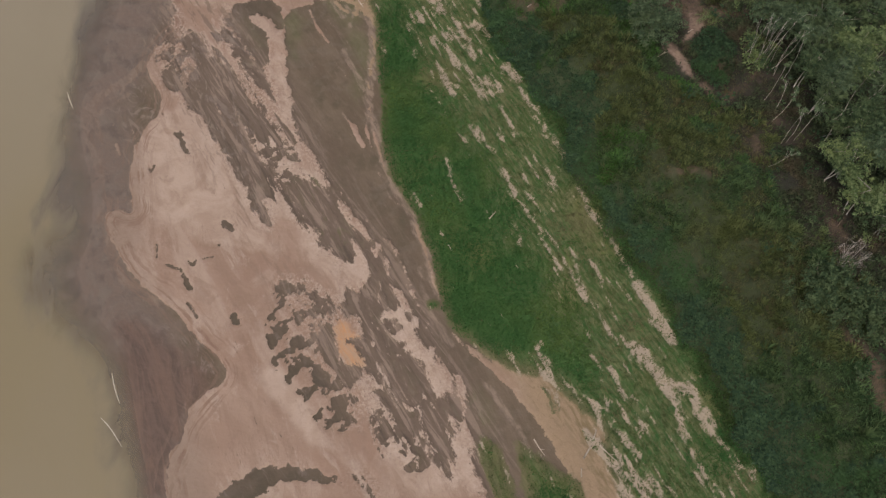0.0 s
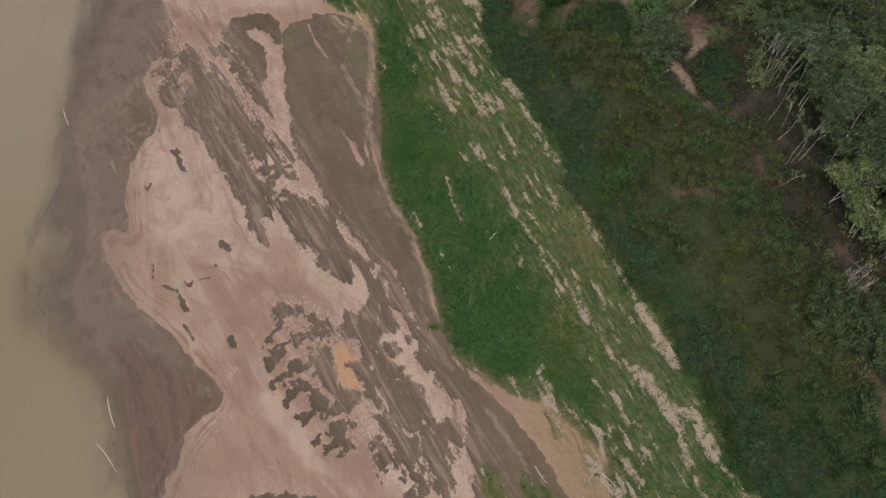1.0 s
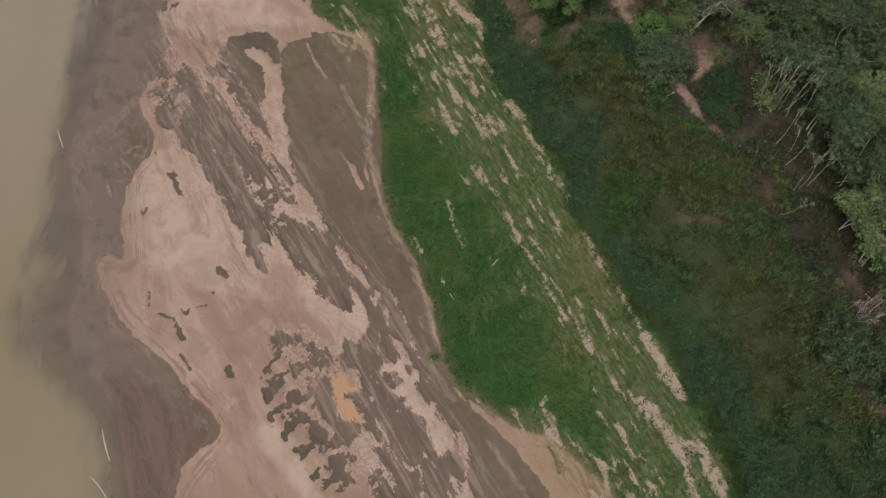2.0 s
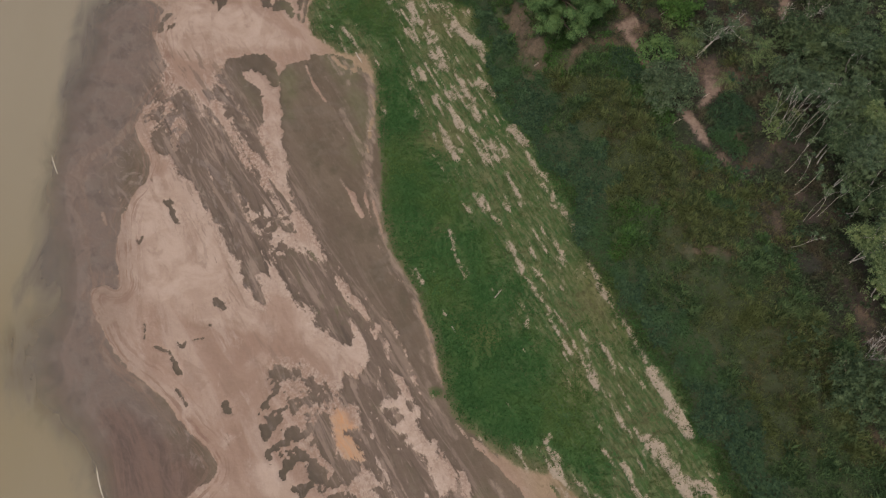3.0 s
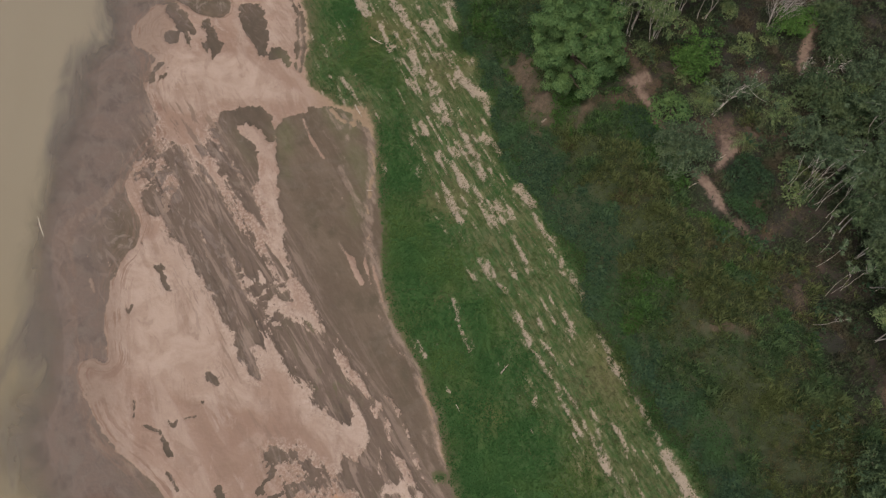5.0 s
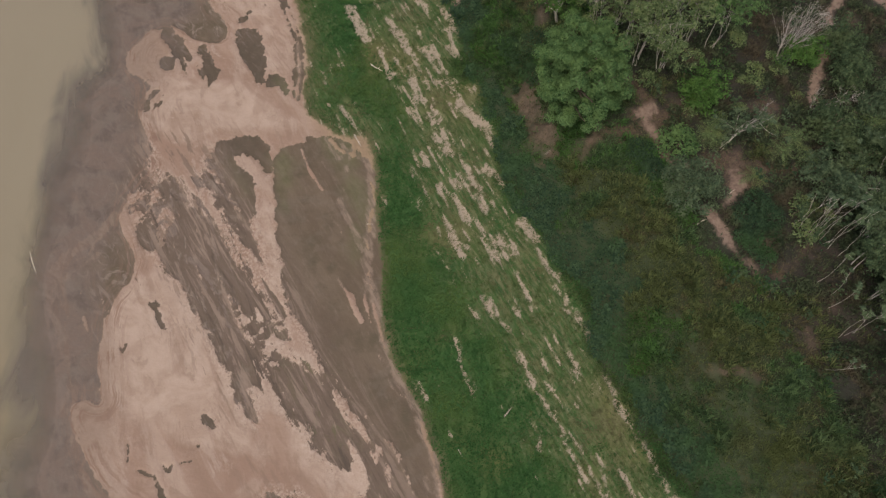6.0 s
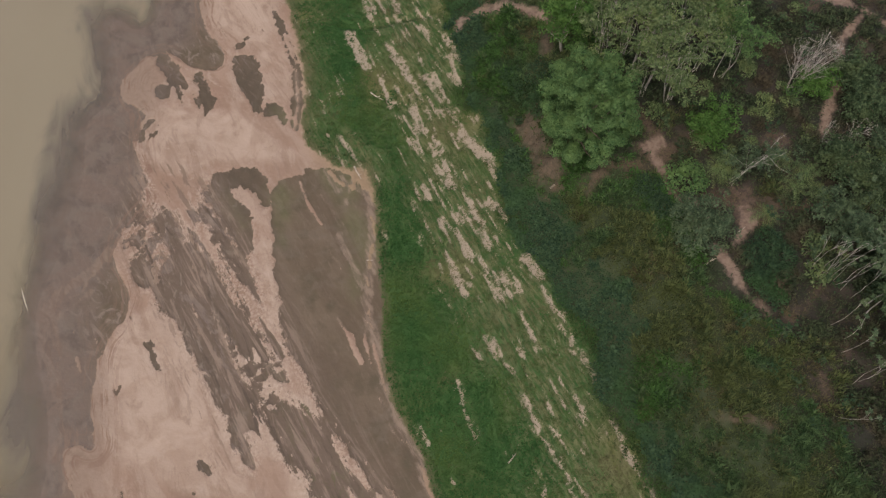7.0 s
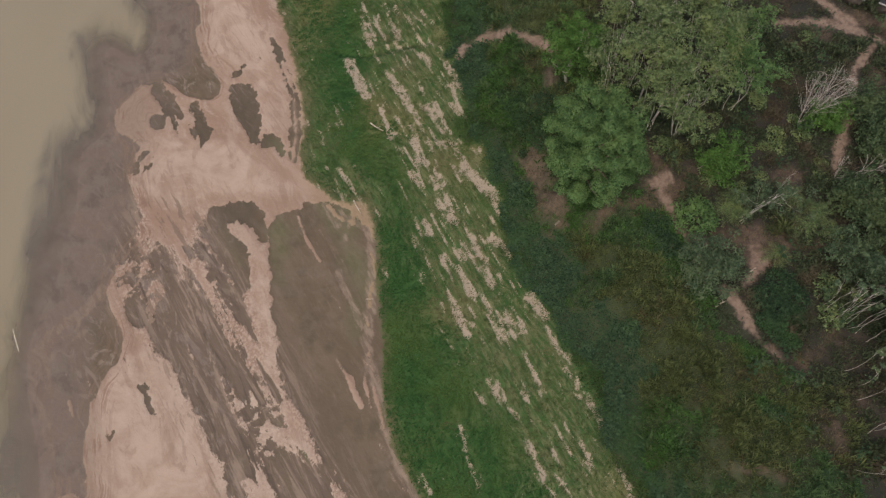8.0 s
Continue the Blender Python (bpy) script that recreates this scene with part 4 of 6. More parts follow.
OCHRE = softened([(-15.1, 37.0), (-13.8, 36.1), (-12.2, 34.3), (-11.5, 32.4), (-10.9, 30.3), (-10.0, 29.3), (-11.5, 28.9), (-13.1, 29.4), (-14.3, 30.3), (-15.1, 31.6), (-15.7, 33.5), (-15.7, 35.6)])
# tongues of grass on the mud
turf([(4.4, 19.9), (6.5, 19.5), (8.3, 16.9), (9.6, 11.7), (11.8, 4.4), (9.0, 5.1), (7.1, 11.8), (4.9, 15.5)])
turf([(9.2, 19.9), (11.8, 18.4), (14.9, 15.1), (17.5, 14.7), (18.7, 11.7), (20.9, 4.4), (14.6, 4.4), (10.7, 11.7)])
turf([(-2.4, 39.6), (-0.7, 39.6), (-0.3, 38.3), (-1.8, 37.8)])
# bare silt streaks in the grass, with half their width
streak([(-0.6, 82.0), (1.5, 76.6)], 0.62)
streak([(5.0, 69.7), (6.0, 67.0), (8.7, 64.2)], 0.55)
streak([(9.5, 62.1), (11.3, 56.9)], 0.47)
streak([(11.9, 55.9), (14.7, 50.9), (15.4, 47.6)], 0.39)
streak([(0.4, 63.9), (1.4, 59.6)], 0.39)
streak([(1.4, 59.6), (3.7, 54.3)], 0.16)
streak([(-4.5, 57.2), (-3.4, 54.9)], 0.47)
streak([(-0.5, 50.7), (-0.2, 50.3)], 0.47)
streak([(11.7, 50.0), (11.6, 48.4)], 0.47)
streak([(9.7, 49.4), (9.9, 48.2)], 0.23)
streak([(-4.2, 93.5), (-3.6, 92.1)], 0.70)
streak([(2.8, 91.3), (5.4, 84.3)], 0.55)
streak([(7.1, 79.4), (9.9, 73.5), (11.2, 69.6)], 0.47)
streak([(11.6, 80.7), (12.2, 79.3)], 0.86)
streak([(13.8, 75.7), (16.7, 70.0)], 0.62)
streak([(16.7, 69.4), (19.6, 63.2)], 0.55)
streak([(20.9, 58.7), (23.0, 53.2)], 0.62)
streak([(23.0, 53.2), (25.7, 49.3)], 0.62)
streak([(25.6, 48.8), (27.8, 43.2)], 0.62)
streak([(28.6, 41.4), (32.4, 33.2)], 1.17)
streak([(27.2, 32.4), (31.4, 25.1)], 1.09)
streak([(31.6, 26.7), (34.2, 25.9), (36.1, 20.5)], 0.94)
streak([(36.4, 20.5), (39.2, 15.7)], 0.55)
streak([(31.4, 25.1), (32.6, 19.7)], 0.62)
streak([(14.3, 50.9), (17.3, 44.7)], 0.31)
streak([(17.8, 45.6), (21.1, 40.2), (23.9, 34.1)], 0.27)
streak([(22.0, 45.6), (23.8, 41.5)], 0.47)
streak([(19.2, 47.5), (20.4, 42.0)], 0.23)
streak([(13.3, 32.5), (13.6, 30.0), (15.6, 25.2)], 0.47)
streak([(22.6, 21.3), (25.9, 17.5), (28.4, 12.2)], 0.47)
streak([(26.0, 25.1), (31.2, 18.3)], 0.23)
streak([(33.0, 17.5), (34.4, 14.6), (36.8, 11.1)], 0.55)
streak([(16.9, 26.8), (22.7, 22.8)], 0.23)
streak([(22.7, 18.7), (24.4, 13.9)], 0.31)
streak([(23.9, 19.8), (27.0, 13.9)], 0.23)
streak([(22.3, 22.1), (24.6, 19.4)], 0.39)
streak([(24.1, 14.7), (24.8, 11.1)], 0.39)
streak([(3.2, 102.3), (5.5, 99.3)], 0.86)
streak([(-17.6, 124.7), (-15.3, 119.4)], 1.09)
streak([(-11.8, 115.9), (-10.3, 110.5)], 0.55)
streak([(-11.1, 122.2), (-8.2, 116.9), (-4.8, 109.8)], 0.47)
streak([(-4.4, 109.2), (-2.6, 103.5), (-0.8, 96.0)], 0.39)
streak([(-16.2, 135.7), (-14.2, 127.6)], 0.47)
streak([(-5.9, 119.7), (-2.6, 114.0), (0.6, 107.5)], 0.47)
streak([(-0.3, 119.5), (1.3, 112.8)], 0.55)
streak([(-13.4, 133.0), (-12.0, 136.8)], 0.39)
streak([(-10.1, 138.0), (-9.4, 129.2)], 0.23)
streak([(-4.7, 94.6), (-4.2, 92.3)], 0.62)
streak([(-10.1, 87.3), (-9.9, 85.1)], 0.39)
streak([(2.1, 91.7), (5.3, 84.3)], 0.47)
streak([(6.3, 91.6), (10.0, 87.8)], 0.39)
streak([(-17.7, 123.7), (-14.1, 117.4)], 0.86)
streak([(-15.9, 137.1), (-13.6, 129.4)], 0.48)
streak([(-12.0, 137.0), (-9.5, 128.9)], 0.38)
streak([(-10.7, 121.6), (-7.4, 115.2)], 0.67)
streak([(-11.7, 114.6), (-10.0, 109.8)], 0.76)
streak([(-9.4, 113.0), (-5.2, 104.6)], 0.38)
streak([(-7.4, 111.9), (-3.9, 103.0), (-0.8, 94.2)], 0.48)
streak([(-4.7, 115.1), (0.1, 106.6)], 0.57)
streak([(-1.0, 123.8), (1.6, 117.9)], 0.86)
streak([(-0.3, 115.5), (2.1, 112.2)], 0.57)
streak([(1.0, 103.8), (5.5, 99.2)], 1.24)
streak([(2.1, 91.6), (3.9, 87.5)], 0.51)
streak([(5.5, 91.6), (9.6, 87.1)], 0.77)
streak([(10.5, 81.7), (12.8, 79.1)], 1.02)
streak([(-3.2, 103.0), (0.6, 93.5)], 0.43)
streak([(-8.4, 119.1), (-5.0, 111.9)], 0.38)
streak([(-3.5, 116.8), (-1.2, 111.9)], 0.38)
streak([(-9.8, 128.4), (-8.2, 126.7)], 0.48)
streak([(3.3, 86.8), (6.0, 82.4)], 0.34)
streak([(0.6, 63.5), (1.6, 59.2), (3.6, 54.4)], 0.3)
streak([(12.3, 78.5), (15.1, 72.4)], 0.43)
streak([(15.1, 72.0), (17.1, 67.7)], 0.43)
streak([(18.0, 67.7), (19.4, 62.7)], 0.60)
streak([(20.5, 61.6), (21.7, 57.4)], 0.51)
# trodden paths, clearings and the dirt road on the high bank
trail([(-1.6, 121.6), (-0.6, 123.6), (1.7, 126.8), (5.9, 127.3), (10.5, 123.6), (14.4, 120.6), (16.4, 118.0)], 0.62)
trail([(28.4, 96.1), (29.9, 92.1), (31.3, 87.7), (34.3, 87.0)], 0.42)
trail([(40.3, 86.0), (41.1, 83.9), (39.1, 81.1)], 0.62)
trail([(35.8, 79.5), (37.9, 76.3), (39.2, 73.2), (41.6, 70.2)], 0.55)
trail([(50.9, 124.8), (55.9, 125.2), (61.8, 123.8), (67.0, 120.7), (70.7, 117.2)], 0.70)
trail([(65.0, 120.4), (61.0, 115.6), (58.2, 107.9), (54.1, 97.4)], 0.47)
trail([(62.0, 124.9), (58.6, 129.5), (55.0, 134.3)], 0.94)
trail([(28.0, 96.2), (30.5, 96.8)], 0.70)
# red-brown bare earth
earth([(11.6, 103.9), (12.6, 99.8), (14.1, 95.6), (15.3, 92.0)], 1.3)
earth([(20.0, 90.8), (22.9, 92.7), (27.0, 93.5)], 1.2)
earth([(28.5, 95.5), (31.2, 95.2), (34.4, 97.4)], 1.9)
earth([(36.0, 87.7), (40.6, 87.7), (41.2, 84.3)], 1.9)
earth([(42.5, 69.5), (46.4, 70.9), (48.5, 73.9)], 0.4)
earth([(45.6, 96.1), (48.3, 97.4)], 0.94)
earth([(25.4, 105.2), (28.2, 101.3), (29.5, 98.5)], 0.94)
earth([(45.1, 86.8), (48.7, 86.0), (53.7, 87.6)], 0.78)
earth([(33.6, 57.1), (36.1, 57.0), (38.6, 56.3)], 0.2)
earth([(13.4, 111.0), (15.4, 118.6)], 0.55)
earth([(56.2, 49.2), (55.6, 44.8), (55.4, 40.5)], 0.70)
earth([(53.1, 30.8), (55.3, 27.7), (55.9, 21.8)], 1.09)
earth([(52.1, 58.6), (52.8, 53.9)], 0.2)
earth([(46.2, 62.6), (47.0, 57.7)], 0.2)
earth([(50.5, 70.2), (50.6, 64.4)], 0.5)
earth([(56.3, 122.7), (62.3, 126.0), (67.9, 124.3)], 1.09)
earth([(64.4, 116.1), (57.6, 105.0)], 0.62)
# a small gully across the grass
ditch([(-19.4, 126.6), (-14.6, 126.2), (-9.8, 127.4), (-4.1, 128.8), (2.7, 131.5), (7.3, 129.9)], 0.39)


BRAID_LINE = np.array(BRAID, float)


def signed(pts, ring):
    d = to_line(pts, ring, True)
    return np.where(inside(pts, ring), d, -d)


def near_patch(pts, low, high, reach=5.0):
    return np.nonzero((pts[:, 0] > low[0] - reach) & (pts[:, 0] < high[0] + reach) & (pts[:, 1] > low[1] - reach) & (pts[:, 1] < high[1] + reach))[0]


def best_of(pts, patches, start=-5.0):
    out = np.full(len(pts), start)
    for ring in patches:
        k = near_patch(pts, ring.min(0), ring.max(0))
        if len(k):
            out[k] = np.maximum(out[k], signed(pts[k], ring))
    return out


def best_line(pts, lines, start=-5.0):
    out = np.full(len(pts), start)
    for line, half in lines:
        k = near_patch(pts, line.min(0), line.max(0))
        if len(k):
            out[k] = np.maximum(out[k], half - to_line(pts[k], line, False))
    return out


def land(x, y):
    """Height and the fields of the ground at plan points."""
    pts = np.stack([x, y], 1)
    u, v = along_flow(x, y, 5.0, 31.0)
    g, h = along_flow(x, y, 6.5, FLOW + 3)
    lump, lump2 = fuzz(x, y, 2.5, 9), fuzz(x, y, 0.95, 13, 3)
    warp = fuzz(x, y, 9, 15, 2) * 3.0
    wisp, wisp2 = fuzz(u + warp, v, 2.6, 3), fuzz(u + warp, v, 1.1, 5, 3)
    f = {"wet": signed(pts, SHORE_RING), "bank": signed(pts, BANK_RING) + 3.2 * fuzz(x, y, 5.0, 83) + 0.8 * fuzz(x, y, 1.4, 85)}
    wet, bank = f["wet"], f["bank"]
    braid = smooth(-to_line(pts, BRAID_LINE, False), -13.0, -4.0)
    f["braid"] = braid
    ragged = wisp * 0.5 + wisp2 * 0.6 + 0.7 * fuzz(x, y, 0.7, 127, 3)
    q, r = along_flow(x, y, 6.0, 30.0)
    comb = (0.15 + 0.85 * braid) * (2.4 * fuzz(q, r, 0.8, 91, 3) + 1.6 * fuzz(q, r, 2.4, 93, 3))
    drawn = pts + comb[:, None] * np.array([-0.5, 0.866]) + (0.5 * fuzz(x, y, 1.3, 95, 3))[:, None] * np.array([0.866, 0.5])
    sand = np.minimum(signed(pts, SAND_RING) + wisp * 2.0, -best_of(drawn, mud_patches) + ragged)
    blotch = best_of(pts, BLOTCHES)
    cu, cv = along_flow(x, y, 1.7, -35.0)
    crumbled = fuzz(cu + 0.5 * wisp2, cv, 1.0, 113, 4) + 0.35 * fuzz(x, y, 2.4, 115, 2) + 0.4 * fuzz(x, y, 0.55, 125, 2)
    sand = np.where(blotch > -1.0, np.minimum(sand, crumbled * 2.6 + 0.5 - 0.22 * smooth(blotch, -1.0, 2.5)), sand)
    ridge = best_of(pts, RIDGES)
    long, late = along_flow(x + warp * 0.4, y, 9.0, 33.0)
    sand = np.where(ridge > -0.5, np.minimum(sand, fuzz(long, late, 1.0, 27, 3) * 3.0 + 0.55 - 0.2 * smooth(ridge, -0.5, 1.5)), sand)
    sand = np.maximum(sand, best_of(pts * 0.5 + drawn * 0.5, sand_patches) + wisp2 * 0.6 + wisp * 0.2)
    sand = np.maximum(sand, best_line(pts, silt_lines) - 0.12 + wisp2 * 0.9 + wisp * 0.5)
    sand = np.minimum(sand, -best_of(pts, hole_patches) + wisp2 * 0.3)
    f["sand"] = np.minimum(sand, -0.08 - best_line(pts, dark_lines) + wisp2 * 0.15)
    f["edge"] = signed(pts, SAND_RING) + 0.6 * lump
    f["rust"] = best_of(pts, [RUST]) + lump * 2.0
    f["pale"] = best_of(pts, pale_patches) + lump * 1.5 + wisp
    f["moss"] = best_of(pts, moss_patches) + lump * 1.5 + wisp
    f["silty"] = np.maximum(best_line(pts, spits) + wisp2 * 0.8, best_line(pts, silt_lines) - 0.1 + 0.5 * wisp)
    f["green"] = np.maximum(signed(pts, GRASS_RING), best_of(pts, turf_patches)) + lump * 0.6 + wisp2 * 0.5
    f["thin"] = smooth(bank + lump * 4, -19, -9) * smooth(-bank, -1.0, 2.0)
    f["thin"] = np.maximum(f["thin"], smooth(-f["green"] + lump * 2, -4.5, -0.5) * smooth(-y, -36, -28))
    f["thin"] = np.maximum(f["thin"], 0.9 * smooth(best_of(pts, [YELLOW]) + lump * 3, -2, 2))
    fan = smooth(best_of(pts, [FAN_EDGE]) + wisp * 2, -1.5, 1.0)
    f["fan"] = fan
    f["green"] = np.where(fan > 0.3, np.maximum(f["green"], -0.55 + wisp2 * 3.0 + wisp * 2.2), f["green"])
    f["thin"] = np.maximum(f["thin"], np.maximum(fan, 0.8 * smooth(-f["green"] + lump * 4, -8.0, -1.0) * smooth(y, 82, 100)))
    f["bare"] = np.maximum(best_line(pts, bare_streaks) + fuzz(g, h, 0.45, 23, 3) * 1.1 + fuzz(x, y, 0.5, 119, 2) * 0.7 - 0.29, f["thin"] * 0.75 + 0.75 * fan - 1.45 + fuzz(g, h, 0.45, 21, 3) * 2.3 + fuzz(x, y, 6.0, 117, 2) * 0.9)
    f["dirt"] = best_line(pts, trails) + lump * 1.2
    f["red"] = best_line(pts, red_earth) + lump * 2.0
    f["ochre"] = best_of(pts, [OCHRE]) + lump2 * 1.2
    gully = best_line(pts, ditches)
    low = np.clip(1.55 + 0.036 * x, 0.1, 2.6)
    low = np.where(wet > 0, np.minimum(low, 0.02 + 0.07 * wet), np.maximum(-0.05 * -wet, -4.0))
    low += smooth(wet, 0.5, 4) * (0.16 * smooth(f["sand"], -0.25, 0.25) - 0.08 + wisp * 0.1)
    low += smooth(f["green"], -0.3, 0.5) * (0.12 - 0.12 * smooth(f["bare"], -0.2, 0.2))
    low -= 0.7 * smooth(gully, -1.0, 0.5)
    rise = smooth(bank + lump * 1.2, 0, 14.5)
    f["z"] = low + (9.8 + fuzz(x, y, 14, 33) * 0.8 - low) * rise + smooth(bank, 0, 5) * (lump * 0.35 - 0.12 * smooth(f["dirt"], -0.5, 0.4))
    return f


def height(x, y):
    return float(land(np.array([x], float), np.array([y], float))["z"][0])


def steps(lo, hi, size, far, growth=1.3):
    out = list(np.arange(lo, hi + size / 2, size))
    s, a, b = size, out[0], out[-1]
    front, back = [], []
    while b < far:
        s *= growth
        a, b = a - s, b + s
        front.append(a), back.append(b)
    return np.array(front[::-1] + out + back)


def sheet(name, xs, ys, z, fields, material):
    """A grid mesh with float fields on its corners."""
    gx, gy = np.meshgrid(xs, ys)
    co = np.stack([gx.ravel(), gy.ravel(), z], 1)
    w = len(xs)
    i = (np.arange(len(ys) - 1)[:, None] * w + np.arange(w - 1)[None]).ravel()
    quads = np.stack([i, i + 1, i + w + 1, i + w], 1)
    me = mesh_of(name, co, quads, material)
    me.polygons.foreach_set("use_smooth", np.ones(len(quads), bool))
    for key, values in fields.items():
        me.attributes.new(key, "FLOAT", "POINT").data.foreach_set("value", values.astype(np.float32))
    return me


def mesh_of(name, co, faces, material):
    """A mesh from arrays of corners and of faces of one size."""
    me = bpy.data.meshes.new(name)
    k = faces.shape[1]
    me.vertices.add(len(co))
    me.vertices.foreach_set("co", np.asarray(co, np.float32).ravel())
    me.loops.add(faces.size)
    me.loops.foreach_set("vertex_index", faces.astype(np.int32).ravel())
    me.polygons.add(len(faces))
    me.polygons.foreach_set("loop_start", np.arange(0, faces.size, k, dtype=np.int32))
    me.materials.append(material)
    me.update(calc_edges=True)
    me.validate()
    return me


gx, gy = steps(-64, 46, 0.24, 2600), steps(6, 144, 0.26, 2600)
gx = np.concatenate([gx[gx <= 46], np.arange(46.5, 80, 0.5), 80 + np.cumsum(0.6 * 1.3 ** np.arange(27))])
px, py = [a.ravel() for a in np.meshgrid(gx, gy)]
fields = land(px, py)
ground_z = fields.pop("z")
ground = tagged(new("ground", sheet("ground", gx, gy, ground_z, fields, GROUND)), "sand bar, mud flats and earth river bank", "ground", kind="structure")

wx, wy = steps(-75, -20, 1.0, 2600), steps(5, 145, 1.0, 2600)
wx = wx[wx < -18]
qx, qy = [a.ravel() for a in np.meshgrid(wx, wy)]
places = np.stack([qx, qy], 1)
offshore = -signed(places, SHORE_RING) + 1.2
shoal = smooth(best_of(places, SHOALS, -8.0) + 2.0 * fuzz(qx, qy, 6, 81), -4.5, 3.0)
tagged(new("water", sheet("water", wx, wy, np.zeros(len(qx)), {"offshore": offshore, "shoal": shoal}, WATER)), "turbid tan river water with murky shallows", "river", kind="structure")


# ---- builders for plants ----
rng = np.random.default_rng(7)


def unit(v):
    return v / np.maximum(np.linalg.norm(v, axis=1, keepdims=True), 1e-9)


def leaves(base, way, side, length, width, droop):
    """Leaves as four-cornered blades: corners and faces. All arguments are arrays of one row a leaf."""
    L, W = np.asarray(length)[:, None], np.asarray(width)[:, None]
    mid, tip = base + way * L * 0.5, base + way * L
    tip = tip - np.array([0, 0, 1.0]) * L * np.asarray(droop)[:, None]
    co = np.stack([base, mid - side * W * 0.5, tip, mid + side * W * 0.5], 1).reshape(-1, 3)
    return co, np.arange(len(co)).reshape(-1, 4)


def tufts(at, count, length, width, rise, spread, droop=0.15, grown=1.0):
    """Clumps of blades that stand at the given points."""
    n = len(at)
    k = np.repeat(np.arange(n), count)
    turn = rng.uniform(0, 2 * math.pi, len(k))
    up = np.radians(rng.uniform(rise[0], rise[1], len(k)))
    way = np.stack([np.cos(turn) * np.cos(up), np.sin(turn) * np.cos(up), np.sin(up)], 1)
    side = np.stack([-np.sin(turn), np.cos(turn), rng.uniform(-0.3, 0.3, len(k))], 1)
    size = np.repeat(rng.uniform(0.65, 1.35, n) * grown, count) * rng.uniform(0.8, 1.2, len(k))
    base = at[k] + np.stack([rng.normal(0, spread, len(k)), rng.normal(0, spread, len(k)), rng.uniform(0, spread, len(k))], 1)
    return leaves(base, way, side, length * size, width * size, np.full(len(k), droop))


def lobes(centre, radius, each, size, flat=0.75, top=-0.35):
    """Leafy lobes: leaves that lie on the skins of many small uneven balls."""
    n = len(centre)
    k = np.repeat(np.arange(n), each)
    out = rng.normal(0, 1, (len(k), 3))
    out = unit(out)
    out[:, 2] = np.where(out[:, 2] < top, -out[:, 2], out[:, 2])
    r = np.repeat(radius, each) * rng.uniform(0.72, 1.1, len(k))
    base = centre[k] + out * r[:, None] * np.array([1, 1, flat])
    spin = unit(np.cross(out, rng.normal(0, 1, (len(k), 3))))
    way = unit(spin + out * 0.35 - np.array([0, 0, 0.25]))
    side = unit(np.cross(way, out + rng.normal(0, 0.25, (len(k), 3))))
    s = size * rng.uniform(0.7, 1.3, len(k))
    return leaves(base, way, side, s, s * 0.55, np.full(len(k), 0.1))


def rosettes(centre, each, size, tilt=0.25):
    """Umbrella-like leaf whorls, as fast-growing river bank trees bear them."""
    n = len(centre)
    k = np.repeat(np.arange(n), each)
    turn = np.tile(np.arange(each) * 2 * math.pi / each, n) + np.repeat(rng.uniform(0, 6, n), each) + rng.normal(0, 0.15, n * each)
    up = np.radians(rng.uniform(-10, 40, n * each))
    way = np.stack([np.cos(turn) * np.cos(up), np.sin(turn) * np.cos(up), np.sin(up)], 1) + np.repeat(rng.normal(0, tilt, (n, 3)), each, 0)
    way = unit(way)
    side = unit(np.cross(way, np.array([0, 0, 1.0]) + rng.normal(0, 0.15, (n * each, 3))))
    s = np.repeat(size * rng.uniform(0.75, 1.25, n), each) * rng.uniform(0.85, 1.15, n * each)
    return leaves(centre[k], way, side, s, s * 0.5, np.full(len(k), 0.22))


def joined(pieces):
    co, faces, at = [], [], 0
    for c, f in pieces:
        co.append(c), faces.append(f + at)
        at += len(c)
    return np.vstack(co), np.vstack(faces)


def tube(path, radii, sides=6):
    """A round, tapering stem along a path, closed at its ends by its small radius."""
    path, radii = np.asarray(path, float), np.asarray(radii, float)
    ahead = unit(np.gradient(path, axis=0))
    ref = np.array([0.3, 0.9, 0.1]) if abs(ahead[0, 2]) > 0.7 else np.array([0, 0, 1.0])
    a = unit(np.cross(ahead, ref))
    b = np.cross(ahead, a)
    turn = np.arange(sides) * 2 * math.pi / sides
    ring = a[:, None] * np.cos(turn)[None, :, None] + b[:, None] * np.sin(turn)[None, :, None]
    co = (path[:, None] + ring * radii[:, None, None]).reshape(-1, 3)
    n, i, j = len(path), np.arange(len(path) - 1)[:, None], np.arange(sides)[None]
    faces = np.stack([i * sides + j, i * sides + (j + 1) % sides, (i + 1) * sides + (j + 1) % sides, (i + 1) * sides + j], 2).reshape(-1, 4)
    caps = np.array([[c, c + 1, c + 2, c + 3] for c in (0, (n - 1) * sides)] + [[c, c + 3, c + 4, c + 5] for c in (0, (n - 1) * sides)]) if sides == 6 else np.zeros((0, 4), int)
    return co, np.vstack([faces, caps])


def bough(start, end, thick, thin, bend=0.08, n=6, sides=6):
    """A limb from start to end with an uneven bend."""
    start, end = np.asarray(start, float), np.asarray(end, float)
    k = np.linspace(0, 1, n)[:, None]
    span = np.linalg.norm(end - start)
    off = rng.normal(0, 1, 3) * span * bend
    path = start + (end - start) * k + off * np.sin(k * math.pi) + rng.normal(0, span * bend * 0.12, (n, 3)) * (k > 0) * (k < 1)
    return tube(path, np.linspace(thick, thin, n), sides), path


def part(name, data, material, parent, label=""):
    """One mesh under a thing or under a part; data is (corners, faces)."""
    ob = new(name, mesh_of(name, data[0], data[1], material))
    ob.parent = parent
    if label:
        ob["label"] = label
    return ob


